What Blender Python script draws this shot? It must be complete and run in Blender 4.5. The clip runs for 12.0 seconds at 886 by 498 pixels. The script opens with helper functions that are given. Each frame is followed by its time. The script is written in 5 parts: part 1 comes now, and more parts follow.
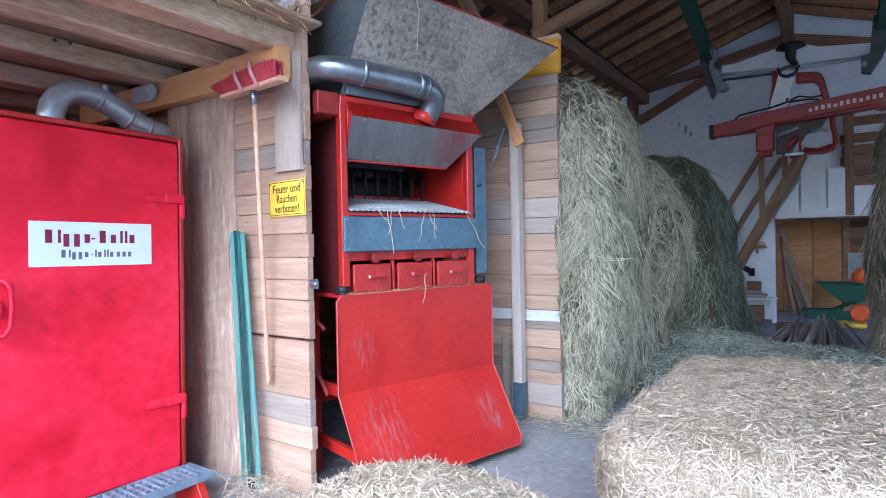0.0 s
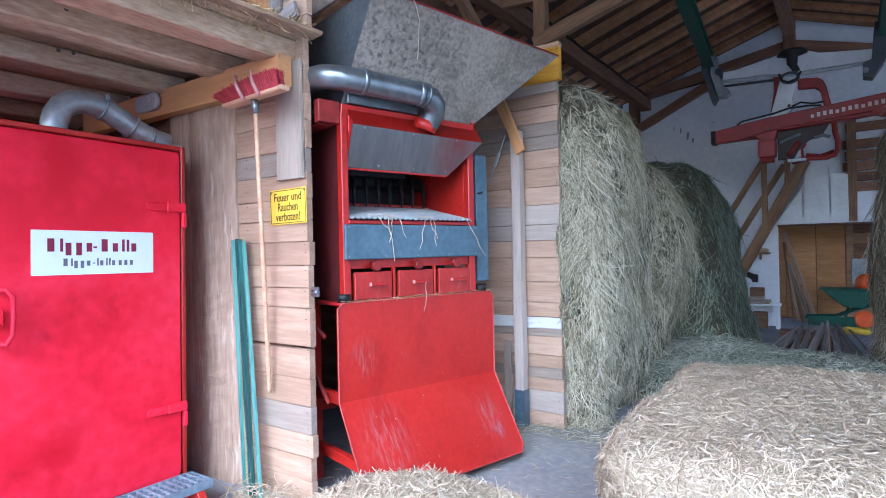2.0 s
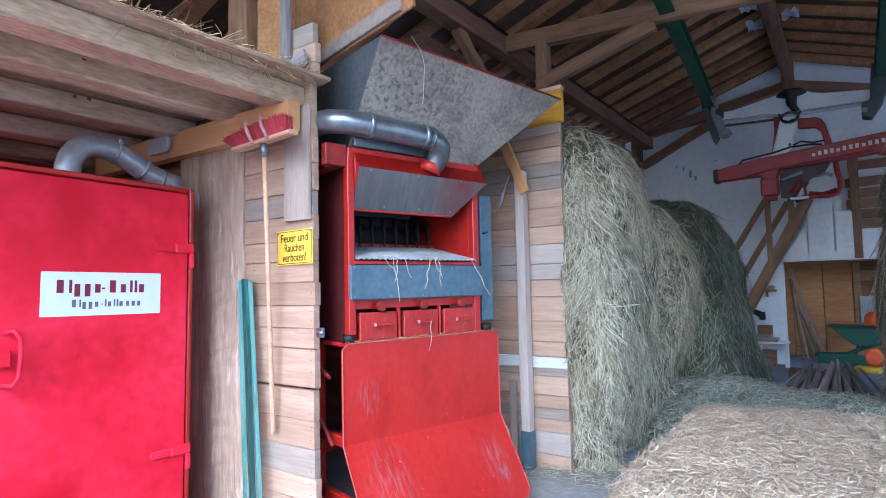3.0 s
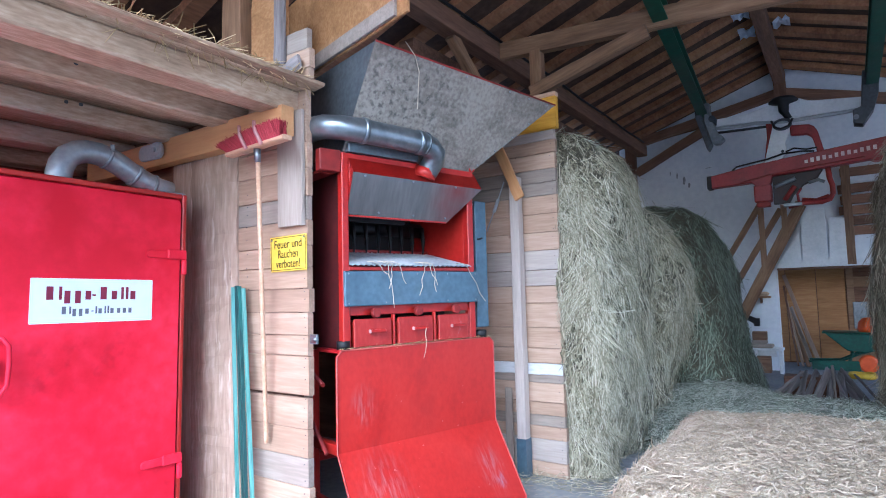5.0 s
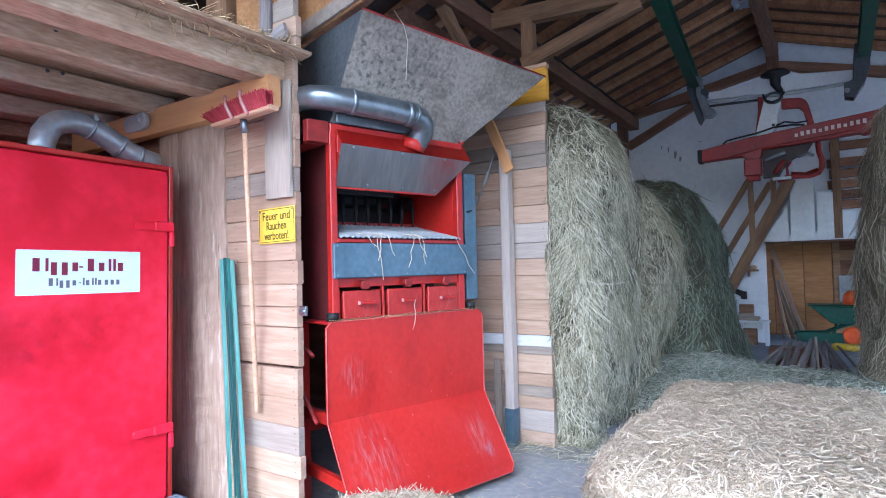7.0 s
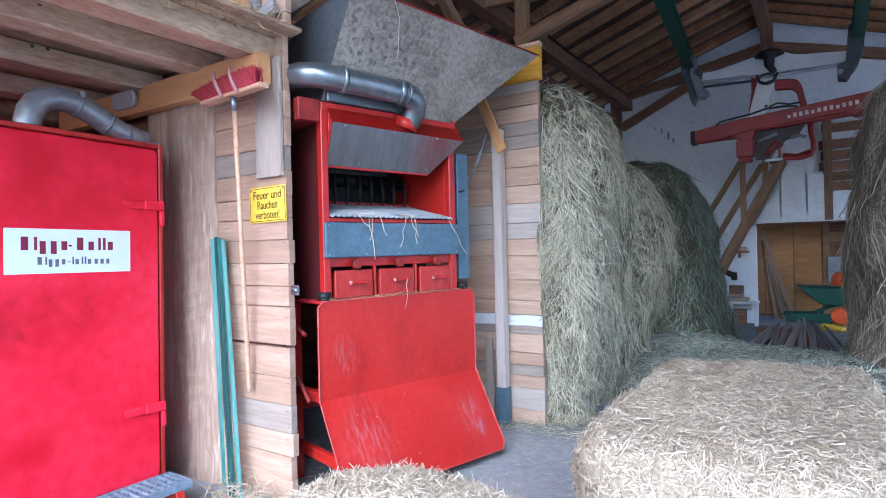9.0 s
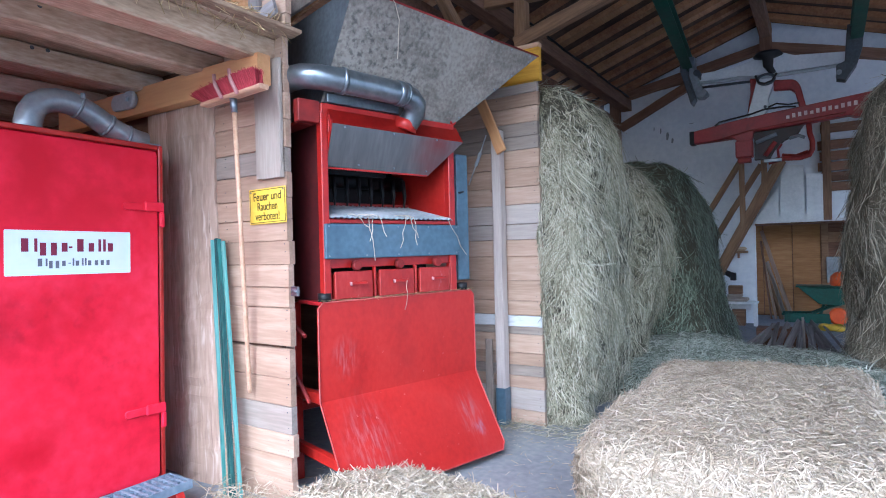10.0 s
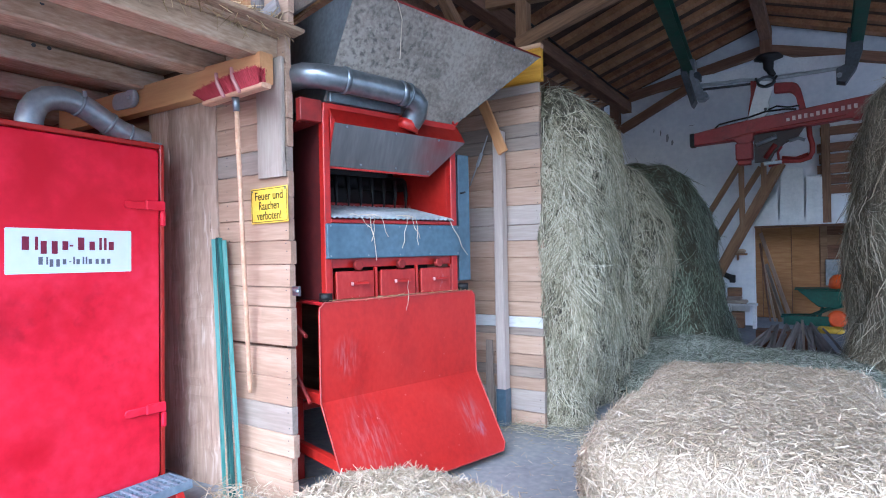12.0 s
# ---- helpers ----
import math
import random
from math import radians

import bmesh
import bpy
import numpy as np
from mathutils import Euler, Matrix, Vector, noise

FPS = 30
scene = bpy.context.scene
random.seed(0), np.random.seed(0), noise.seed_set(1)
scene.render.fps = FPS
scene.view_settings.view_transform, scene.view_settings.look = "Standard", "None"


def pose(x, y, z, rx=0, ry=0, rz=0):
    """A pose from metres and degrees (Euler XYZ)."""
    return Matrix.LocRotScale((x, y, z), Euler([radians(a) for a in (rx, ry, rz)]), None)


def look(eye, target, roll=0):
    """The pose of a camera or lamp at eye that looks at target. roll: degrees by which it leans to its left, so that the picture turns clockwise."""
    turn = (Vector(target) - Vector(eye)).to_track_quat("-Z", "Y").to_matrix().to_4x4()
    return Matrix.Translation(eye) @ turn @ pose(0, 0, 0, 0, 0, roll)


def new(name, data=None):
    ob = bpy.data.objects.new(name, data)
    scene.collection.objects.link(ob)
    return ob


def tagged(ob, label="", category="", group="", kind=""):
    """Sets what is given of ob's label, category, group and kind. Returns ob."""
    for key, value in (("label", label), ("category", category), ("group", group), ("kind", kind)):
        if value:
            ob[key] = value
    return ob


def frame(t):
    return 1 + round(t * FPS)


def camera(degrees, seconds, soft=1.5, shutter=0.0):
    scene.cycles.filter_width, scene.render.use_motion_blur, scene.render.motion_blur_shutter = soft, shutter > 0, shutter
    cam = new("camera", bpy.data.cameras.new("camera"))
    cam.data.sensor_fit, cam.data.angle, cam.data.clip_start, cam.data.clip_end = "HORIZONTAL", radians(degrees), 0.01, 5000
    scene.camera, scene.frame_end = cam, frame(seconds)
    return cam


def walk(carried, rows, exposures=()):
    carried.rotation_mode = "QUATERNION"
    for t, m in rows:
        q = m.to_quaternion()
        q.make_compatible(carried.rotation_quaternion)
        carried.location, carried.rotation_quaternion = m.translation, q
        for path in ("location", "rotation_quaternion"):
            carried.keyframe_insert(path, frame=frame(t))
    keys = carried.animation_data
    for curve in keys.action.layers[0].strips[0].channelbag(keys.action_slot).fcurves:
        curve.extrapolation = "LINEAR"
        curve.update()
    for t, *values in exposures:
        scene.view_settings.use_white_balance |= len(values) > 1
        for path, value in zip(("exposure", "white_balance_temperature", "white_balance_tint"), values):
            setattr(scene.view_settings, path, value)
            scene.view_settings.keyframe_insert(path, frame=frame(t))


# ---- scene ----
cam = camera(75.3, 12.0, soft=1.0)
walk(cam, [
    (0.0, pose(0.000, 0.000, 1.600, 89.40, 1.10, 34.50)),
    (0.5, pose(-0.005, -0.011, 1.600, 89.46, 1.22, 35.09)),
    (1.0, pose(0.007, 0.004, 1.602, 89.50, 1.41, 35.06)),
    (1.5, pose(0.009, 0.008, 1.602, 89.55, 1.34, 34.92)),
    (2.0, pose(0.015, 0.006, 1.609, 90.03, 1.22, 34.81)),
    (2.5, pose(0.021, -0.004, 1.627, 91.62, 1.21, 35.00)),
    (3.0, pose(0.030, -0.014, 1.638, 93.62, 1.26, 35.30)),
    (5.0, pose(0.016, 0.003, 1.625, 94.40, 1.42, 34.78)),
    (5.5, pose(0.016, 0.000, 1.619, 93.47, 1.18, 34.43)),
    (6.0, pose(0.026, 0.002, 1.614, 92.83, 1.24, 34.09)),
    (6.5, pose(0.032, 0.011, 1.609, 92.15, 1.50, 33.98)),
    (7.0, pose(0.038, 0.010, 1.608, 91.84, 1.44, 34.00)),
    (7.5, pose(0.041, 0.016, 1.599, 91.14, 1.40, 33.89)),
    (9.5, pose(0.047, 0.011, 1.596, 89.93, 1.36, 33.24)),
    (10.0, pose(0.045, 0.007, 1.602, 89.99, 1.40, 33.24)),
    (10.5, pose(0.043, 0.004, 1.604, 90.28, 1.33, 33.27)),
    (11.0, pose(0.040, -0.002, 1.606, 90.56, 1.37, 33.20)),
    (11.5, pose(0.029, 0.003, 1.596, 90.46, 1.10, 33.12)),
    (12.0, pose(0.022, 0.001, 1.598, 90.09, 1.12, 33.08)),
], exposures=[(0.0, 1.87, 4580, 9), (3.0, 1.91, 4580, 9), (5.0, 2.07, 4580, 9), (7.5, 2.01, 4580, 9), (9.5, 1.92, 4580, 9), (12.0, 1.91, 4580, 9)])

# ---------------------------------------------------------------- light
world = bpy.data.worlds.new("overcast_sky")
scene.world = world
world.use_nodes = True
wn, wl = world.node_tree.nodes, world.node_tree.links
sky = wn.new("ShaderNodeTexSky")
sky.sky_type = "NISHITA"
sky.sun_disc = False
sky.sun_elevation, sky.sun_rotation = radians(40), radians(160)
sky.air_density, sky.dust_density = 1.0, 4.0
wn["Background"].inputs["Strength"].default_value = 0.15
wl.new(sky.outputs["Color"], wn["Background"].inputs["Color"])
sun_data = bpy.data.lights.new("sun", "SUN")
sun_data.energy, sun_data.angle, sun_data.color = 0.5, radians(35), (1.0, 0.98, 0.95)
sun = new("sun", sun_data)
sun.matrix_world = look((2.6, -7.0, 6.2), (0.0, 0.0, 0.0))


# ---------------------------------------------------------------- materials
def rgb(h):
    """Linear colour from a six-digit sRGB hex."""
    v = [int(h[i:i + 2], 16) / 255 for i in (0, 2, 4)]
    return tuple(c / 12.92 if c <= 0.04045 else ((c + 0.055) / 1.055) ** 2.4 for c in v) + (1.0,)


def material(name, colours, rough=0.6, metal=0.0, scale=(3.0, 3.0, 3.0), fine=6.0, bump=0.15, depth=0.004,
             vary=0.0, island=False, rough_vary=0.15, distort=0.4, coat=0.0, stops=None, space="Object", knots=""):
    """Two scales of noise blended through a colour ramp, with relief from the finer one."""
    m = bpy.data.materials.new(name)
    m.use_nodes = True
    n, l = m.node_tree.nodes, m.node_tree.links
    b = n["Principled BSDF"]
    tc = n.new("ShaderNodeTexCoord")
    mp = n.new("ShaderNodeMapping")
    mp.inputs["Scale"].default_value = scale
    info = n.new("ShaderNodeObjectInfo")
    geo = n.new("ShaderNodeNewGeometry")
    rnd = geo.outputs["Random Per Island"] if island else info.outputs["Random"]
    mul = n.new("ShaderNodeMath")
    mul.operation = "MULTIPLY"
    mul.inputs[1].default_value = 37.0
    l.new(rnd, mul.inputs[0])
    l.new(tc.outputs[space], mp.inputs["Vector"])
    l.new(mul.outputs[0], mp.inputs["Location"])
    big = n.new("ShaderNodeTexNoise")
    big.inputs["Scale"].default_value, big.inputs["Detail"].default_value, big.inputs["Distortion"].default_value = 1.0, 4.0, distort
    small = n.new("ShaderNodeTexNoise")
    small.inputs["Scale"].default_value, small.inputs["Detail"].default_value = fine, 6.0
    for t in (big, small):
        l.new(mp.outputs["Vector"], t.inputs["Vector"])
    mix = n.new("ShaderNodeMath")
    mix.operation = "MULTIPLY_ADD"
    mix.inputs[1].default_value = 0.45
    half = n.new("ShaderNodeMath")
    half.operation = "MULTIPLY"
    half.inputs[1].default_value = 0.55
    l.new(big.outputs["Fac"], half.inputs[0])
    l.new(small.outputs["Fac"], mix.inputs[0])
    l.new(half.outputs[0], mix.inputs[2])
    fac = mix.outputs[0]
    if vary:
        add = n.new("ShaderNodeMath")
        add.operation = "MULTIPLY_ADD"
        add.inputs[1].default_value = vary
        sub = n.new("ShaderNodeMath")
        sub.operation = "SUBTRACT"
        sub.inputs[1].default_value = vary / 2
        l.new(rnd, add.inputs[0])
        l.new(fac, add.inputs[2])
        l.new(add.outputs[0], sub.inputs[0])
        fac = sub.outputs[0]
    ramp = n.new("ShaderNodeValToRGB")
    e = ramp.color_ramp.elements
    stops = stops or [0.3 + 0.4 * i / (len(colours) - 1) for i in range(len(colours))]
    while len(e) < len(colours):
        e.new(0.5)
    for el, pos, c in zip(e, stops, colours):
        el.position = pos
    for el, c in zip(e, colours):
        el.color = rgb(c)
    l.new(fac, ramp.inputs["Fac"])
    colour = ramp.outputs["Color"]
    if knots:
        km = n.new("ShaderNodeMapping")
        km.inputs["Scale"].default_value = (1.9, 4.2, 4.2)
        l.new(tc.outputs[space], km.inputs["Vector"])
        l.new(mul.outputs[0], km.inputs["Location"])
        vor = n.new("ShaderNodeTexVoronoi")
        vor.inputs["Scale"].default_value = 1.0
        l.new(km.outputs["Vector"], vor.inputs["Vector"])
        near = n.new("ShaderNodeMapRange")
        near.inputs["From Min"].default_value, near.inputs["From Max"].default_value = 0.11, 0.05
        l.new(vor.outputs["Distance"], near.inputs["Value"])
        some = n.new("ShaderNodeMath")
        some.operation = "GREATER_THAN"
        some.inputs[1].default_value = 0.55
        l.new(vor.outputs["Color"], some.inputs[0])
        both = n.new("ShaderNodeMath")
        both.operation = "MULTIPLY"
        l.new(near.outputs["Result"], both.inputs[0])
        l.new(some.outputs[0], both.inputs[1])
        kx = n.new("ShaderNodeMix")
        kx.data_type = "RGBA"
        kx.inputs[7].default_value = rgb(knots)
        l.new(both.outputs[0], kx.inputs[0])
        l.new(colour, kx.inputs[6])
        colour = kx.outputs[2]
    l.new(colour, b.inputs["Base Color"])
    rr = n.new("ShaderNodeMapRange")
    rr.inputs["To Min"].default_value, rr.inputs["To Max"].default_value = max(rough - rough_vary, 0.02), min(rough + rough_vary, 1.0)
    l.new(big.outputs["Fac"], rr.inputs["Value"])
    l.new(rr.outputs["Result"], b.inputs["Roughness"])
    b.inputs["Metallic"].default_value = metal
    b.inputs["Coat Weight"].default_value = coat
    if bump:
        bp = n.new("ShaderNodeBump")
        bp.inputs["Strength"].default_value, bp.inputs["Distance"].default_value = bump, depth
        l.new(small.outputs["Fac"], bp.inputs["Height"])
        l.new(bp.outputs["Normal"], b.inputs["Normal"])
    return m


def worn(m, colour, spots, streak, low, high, amount=1.0):
    """Lays a second colour, wear or painted reflection, over a material in soft spots (centre, radius per axis), broken
    up by a stretched noise.
    """
    n, l = m.node_tree.nodes, m.node_tree.links
    b = n["Principled BSDF"]
    tc = n.new("ShaderNodeTexCoord")
    total = None
    for c, rad in spots:
        mp = n.new("ShaderNodeMapping")
        mp.vector_type = "TEXTURE"
        mp.inputs["Location"].default_value, mp.inputs["Scale"].default_value = c, rad
        l.new(tc.outputs["Object"], mp.inputs["Vector"])
        ln = n.new("ShaderNodeVectorMath")
        ln.operation = "LENGTH"
        l.new(mp.outputs["Vector"], ln.inputs[0])
        mr = n.new("ShaderNodeMapRange")
        mr.interpolation_type = "SMOOTHSTEP"
        mr.inputs["From Min"].default_value, mr.inputs["From Max"].default_value = 1.0, 0.1
        l.new(ln.outputs["Value"], mr.inputs["Value"])
        if total is None:
            total = mr.outputs["Result"]
        else:
            mx = n.new("ShaderNodeMath")
            mx.operation = "MAXIMUM"
            l.new(total, mx.inputs[0])
            l.new(mr.outputs["Result"], mx.inputs[1])
            total = mx.outputs[0]
    sc = n.new("ShaderNodeMapping")
    sc.inputs["Scale"].default_value = streak
    l.new(tc.outputs["Object"], sc.inputs["Vector"])
    nz = n.new("ShaderNodeTexNoise")
    nz.inputs["Scale"].default_value, nz.inputs["Detail"].default_value = 1.0, 5.0
    l.new(sc.outputs["Vector"], nz.inputs["Vector"])
    st_ = n.new("ShaderNodeMapRange")
    st_.inputs["From Min"].default_value, st_.inputs["From Max"].default_value = low, high
    st_.inputs["To Max"].default_value = amount
    l.new(nz.outputs["Fac"], st_.inputs["Value"])
    ml = n.new("ShaderNodeMath")
    ml.operation = "MULTIPLY"
    l.new(total, ml.inputs[0])
    l.new(st_.outputs["Result"], ml.inputs[1])
    mix = n.new("ShaderNodeMix")
    mix.data_type = "RGBA"
    mix.inputs[7].default_value = rgb(colour)
    old = b.inputs["Base Color"].links[0].from_socket
    l.new(ml.outputs[0], mix.inputs[0])
    l.new(old, mix.inputs[6])
    l.new(mix.outputs[2], b.inputs["Base Color"])
    return m


W_ALONG = (1.2, 14.0, 14.0)
wood_pale = material("pale_grey_plank", ["968b81", "b1a69c", "c6bcb2"], 0.75, scale=W_ALONG, fine=5, bump=0.2, vary=0.15, stops=[0.2, 0.5, 0.8], knots="7d7068")
whitewash = material("whitewashed_board", ["b0b2b4", "ccced0", "dcdedf"], 0.7, scale=(2, 9, 9), fine=6, bump=0.15, vary=0.05, stops=[0.3, 0.45, 0.7])
tray_metal = material("pale_corrugated_sheet", ["8a8f93", "a9adb0", "bdc0c2"], 0.5, metal=0.1, scale=(4, 4, 4), fine=6, bump=0.08)
wood_plank = material("sawn_plank", ["856d59", "a48972", "b79d86", "c6b19d"], 0.75, scale=W_ALONG, fine=5, bump=0.2, vary=0.22, stops=[0.12, 0.42, 0.6, 0.85], knots="6b4a38")
wood_grey = material("weathered_plank", ["776c61", "93877b", "aca093"], 0.8, scale=W_ALONG, fine=5, bump=0.25, vary=0.25, stops=[0.2, 0.5, 0.8], knots="59504a")
wood_post = material("rough_hewn_timber", ["826d5c", "a28a77", "b8a290", "cbbaab"], 0.85, scale=(0.9, 7, 7), fine=6, bump=0.6, depth=0.008, vary=0.1, stops=[0.25, 0.45, 0.6, 0.8], knots="5d4536")
worn(wood_post, "d9cabb", (((1.4, 0.0, 0.0), (3.5, 3.0, 3.0)),), (2.6, 30.0, 30.0), 0.6, 0.7, 0.45)
worn(wood_post, "5f493b", (((1.4, 0.0, 0.0), (3.5, 3.0, 3.0)),), (1.1, 40.0, 40.0), 0.62, 0.7, 0.7)
wood_joist = material("floor_joist_timber", ["8e775f", "b0977b", "c4ae93", "d5c6ae"], 0.8, scale=(1.7, 8, 8), fine=8, bump=0.7, depth=0.006, vary=0.22, stops=[0.3, 0.45, 0.57, 0.72], knots="4d382b")
wood_fresh = material("planed_beam", ["b68353", "c99864", "d4a776"], 0.6, scale=(0.9, 9, 9), fine=5, bump=0.15, vary=0.08, stops=[0.2, 0.5, 0.8])
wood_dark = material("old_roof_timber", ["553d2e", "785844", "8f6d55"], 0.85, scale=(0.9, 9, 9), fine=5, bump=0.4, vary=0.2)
old_ply = material("aged_plywood", ["8f6437", "a87a48", "bb8f5b"], 0.65, scale=(1.0, 7, 7), fine=5, bump=0.1, vary=0.15)
wood_truss = material("truss_timber", ["664c37", "8a6b4e", "a28363"], 0.75, scale=(0.9, 9, 9), fine=5, bump=0.3, vary=0.2)
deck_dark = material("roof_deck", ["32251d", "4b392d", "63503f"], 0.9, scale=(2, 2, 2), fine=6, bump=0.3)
plywood = material("chipboard", ["8d6539", "a4794b", "b68c5f"], 0.65, scale=(5, 7, 7), fine=7, bump=0.2, vary=0.1, stops=[0.35, 0.5, 0.62])
plaster = material("white_plaster", ["d4d9e0", "e2e6eb", "eff2f5"], 0.9, scale=(0.8, 0.8, 0.8), fine=14, bump=0.25, vary=0.05)
concrete = material("dusty_concrete", ["6b6f74", "7f8388", "909396", "a2a19e"], 0.9, scale=(0.9, 0.9, 0.9), fine=18, bump=0.25)
red_paint = material("red_enamel", ["8e1410", "a41d15", "b02e22"], 0.38, scale=(1.6, 1.6, 1.6), fine=14, bump=0.06, depth=0.002, stops=[0.3, 0.5, 0.72], rough_vary=0.12)
# Lighter base red stands for the glare haze on the door.
red_door = material("red_container_paint", ["c4102a", "dc1c38", "e83450"], 0.45, scale=(1.4, 1.4, 1.4), fine=9, bump=0.12, depth=0.0015, stops=[0.3, 0.48, 0.7], rough_vary=0.14)
red_door.node_tree.nodes["Principled BSDF"].inputs["Specular IOR Level"].default_value = 0.22
# Deeper red spots leave the top and patches clear of that painted haze.
worn(red_door, "bf0a22", (((0.05, 1.5, 2.1), (1.0, 1.4, 0.75)), ((0.05, 1.42, 0.5), (1.0, 0.36, 0.4)), ((0.05, 1.55, 1.28), (1.0, 0.7, 0.25))), (4.0, 4.0, 4.0), 0.3, 0.62, 0.95)
worn(red_door, "8f0a1c", (((0.05, 1.55, 1.25), (1.0, 0.7, 0.3)), ((0.05, 1.4, 0.45), (1.0, 0.4, 0.25)), ((0.05, 1.8, 0.95), (1.0, 0.3, 0.2))), (9.0, 9.0, 9.0), 0.55, 0.75, 0.5)
red_worn = material("scuffed_red_paint", ["98171c", "b02127", "ba3034", "b3827e"], 0.42, scale=(3.2, 3.2, 1.0), fine=9, bump=0.06, stops=[0.25, 0.5, 0.66, 0.76])
dark_oxide = material("oily_dark_steel", ["1c1412", "2b1d1a", "3d2622"], 0.55, scale=(4, 4, 4), fine=8, bump=0.2)
# Machine red darkened; the shade on the left side is in the colour.
shaded_red = material("shaded_red_paint", ["2c0708", "400c0d", "531212"], 0.6, scale=(2, 2, 2), fine=8, bump=0.1)
dull_pipe = material("weathered_pipe", ["7f8488", "969b9f", "adb1b4"], 0.36, metal=0.5, scale=(3, 3, 3), fine=8, bump=0.03, rough_vary=0.08)
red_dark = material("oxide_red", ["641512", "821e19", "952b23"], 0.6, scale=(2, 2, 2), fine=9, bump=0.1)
chute_edge = material("worn_red_edge", ["9c3a35", "ad4a44", "ba655e"], 0.5, scale=(9, 9, 9), fine=6, bump=0.05)
red_drawer = material("scuffed_drawer_red", ["871813", "9c221b", "a8342d", "9a7f80"], 0.45, scale=(6.0, 6.0, 2.5), fine=8, bump=0.08, vary=0.1, stops=[0.25, 0.47, 0.64, 0.74])
blue_steel = material("slate_blue_steel", ["415360", "4f6472", "617684"], 0.45, scale=(2.5, 2.5, 2.5), fine=10, bump=0.06)
zinc = material("dull_zinc", ["9da2a5", "b1b5b8", "c4c7c9"], 0.45, metal=0.1, scale=(6, 6, 6), fine=7, bump=0.08)
iron = material("dark_iron_grey", ["33373b", "464b4f", "585d62"], 0.5, metal=0.2, scale=(5, 5, 5), fine=7, bump=0.1)
galv = material("galvanised_sheet", ["5c6368", "737a7f", "878e92"], 0.4, metal=0.65, scale=(4, 4, 4), fine=8, bump=0.05)
galv_pipe = material("galvanised_pipe", ["727a7f", "888f94", "9ea5a9"], 0.34, metal=0.8, scale=(3, 3, 3), fine=8, bump=0.03, rough_vary=0.08)
hopper_grey = material("dusty_hopper_sheet", ["68625a", "827b71", "979086"], 0.8, metal=0.0, scale=(3.0, 3.0, 3.0), fine=12, bump=0.4, stops=[0.36, 0.49, 0.6])
worn(hopper_grey, "3f3d3a", (((-0.95, 0.0, 2.95), (0.95, 3.0, 0.6)),), (26.0, 26.0, 26.0), 0.5, 0.66, 0.75)
worn(hopper_grey, "a39e96", (((-0.6, 0.0, 2.9), (1.6, 3.0, 0.8)),), (34.0, 34.0, 34.0), 0.62, 0.72, 0.5)
perf = material("brushed_steel", ["6b6967", "797774", "888582"], 0.36, metal=0.75, scale=(12, 2, 2), fine=4, bump=0.05)
# Red reflection on the hood plate's right half, painted into its colour.
worn(perf, "8a3633", (((-0.36, 0.0, 2.32), (0.36, 2.0, 0.3)),), (3.0, 3.0, 3.0), 0.2, 0.65, 0.75)
white_metal = material("white_tray", ["c9ccce", "dadcdd", "e6e8e8"], 0.5, scale=(4, 4, 4), fine=6, bump=0.08)
# For black iron parts, and for deep shade painted inside the machine cabinet.
black = material("black_iron_and_shade", ["060607", "0d0d0e", "161616"], 0.6, scale=(4, 4, 4), fine=6, bump=0.1)
green_steel = material("green_girder_paint", ["0d2f20", "134330", "1d5540"], 0.5, scale=(2, 2, 2), fine=7, bump=0.1)
green_batten = material("green_stain", ["1f4341", "357068", "6a9c94"], 0.6, scale=W_ALONG, fine=6, bump=0.2, vary=0.5)
steel = material("grey_steel", ["6d7276", "868b8f", "9ba0a4"], 0.42, metal=0.35, scale=(4, 4, 4), fine=7, bump=0.08)
grating = material("galvanised_grating", ["6c7d8a", "8293a1", "98a7b3"], 0.5, metal=0.35, scale=(4, 4, 4), fine=7, bump=0.06)
white_vinyl = material("white_sticker", ["d3dcea", "dce4f0", "e3eaf5"], 0.4, scale=(2, 2, 2), fine=6, bump=0.0)
ink_red = material("dark_red_print", ["6b1430", "751836", "7d1d3c"], 0.5, bump=0)
ink_grey = material("grey_print", ["5a5a66", "666672", "70707c"], 0.5, bump=0)
ink_black = material("black_print", ["1b1a10", "242312", "2b2a18"], 0.5, bump=0)
ink_white = material("faded_white_print", ["c9a8a6", "d8bfbd", "e6d6d4"], 0.6, bump=0)
yellow_sign = material("yellow_sign", ["d9b62c", "e7c63e", "edd05a"], 0.4, scale=(4, 4, 4), fine=8, bump=0.03)
yellow_paint = material("yellow_board", ["a87a14", "c4931f", "d2a636"], 0.6, scale=W_ALONG, fine=5, bump=0.15)
bristle_red = material("red_bristles", ["7a1821", "972631", "a83e48"], 0.8, scale=(40, 4, 40), fine=6, bump=0.6, island=True, vary=0.3)
broom_wood = material("pale_broom_wood", ["b48b6d", "c6a183", "d2b397"], 0.5, scale=W_ALONG, fine=4, bump=0.08)
rafter_wood = material("rafter_timber", ["7a5238", "9c6e4c", "b2855c"], 0.85, scale=(6, 1.0, 6), fine=5, bump=0.4, vary=0.25, island=True)
red_crane = material("dull_crane_red", ["6e1518", "8a1e21", "9b2e30"], 0.5, scale=(3, 3, 3), fine=10, bump=0.1)
red_chute = material("scratched_red_paint", ["961a15", "ab231b", "b43027"], 0.42, scale=(3.0, 3.0, 2.0), fine=12, bump=0.05, stops=[0.25, 0.5, 0.75])
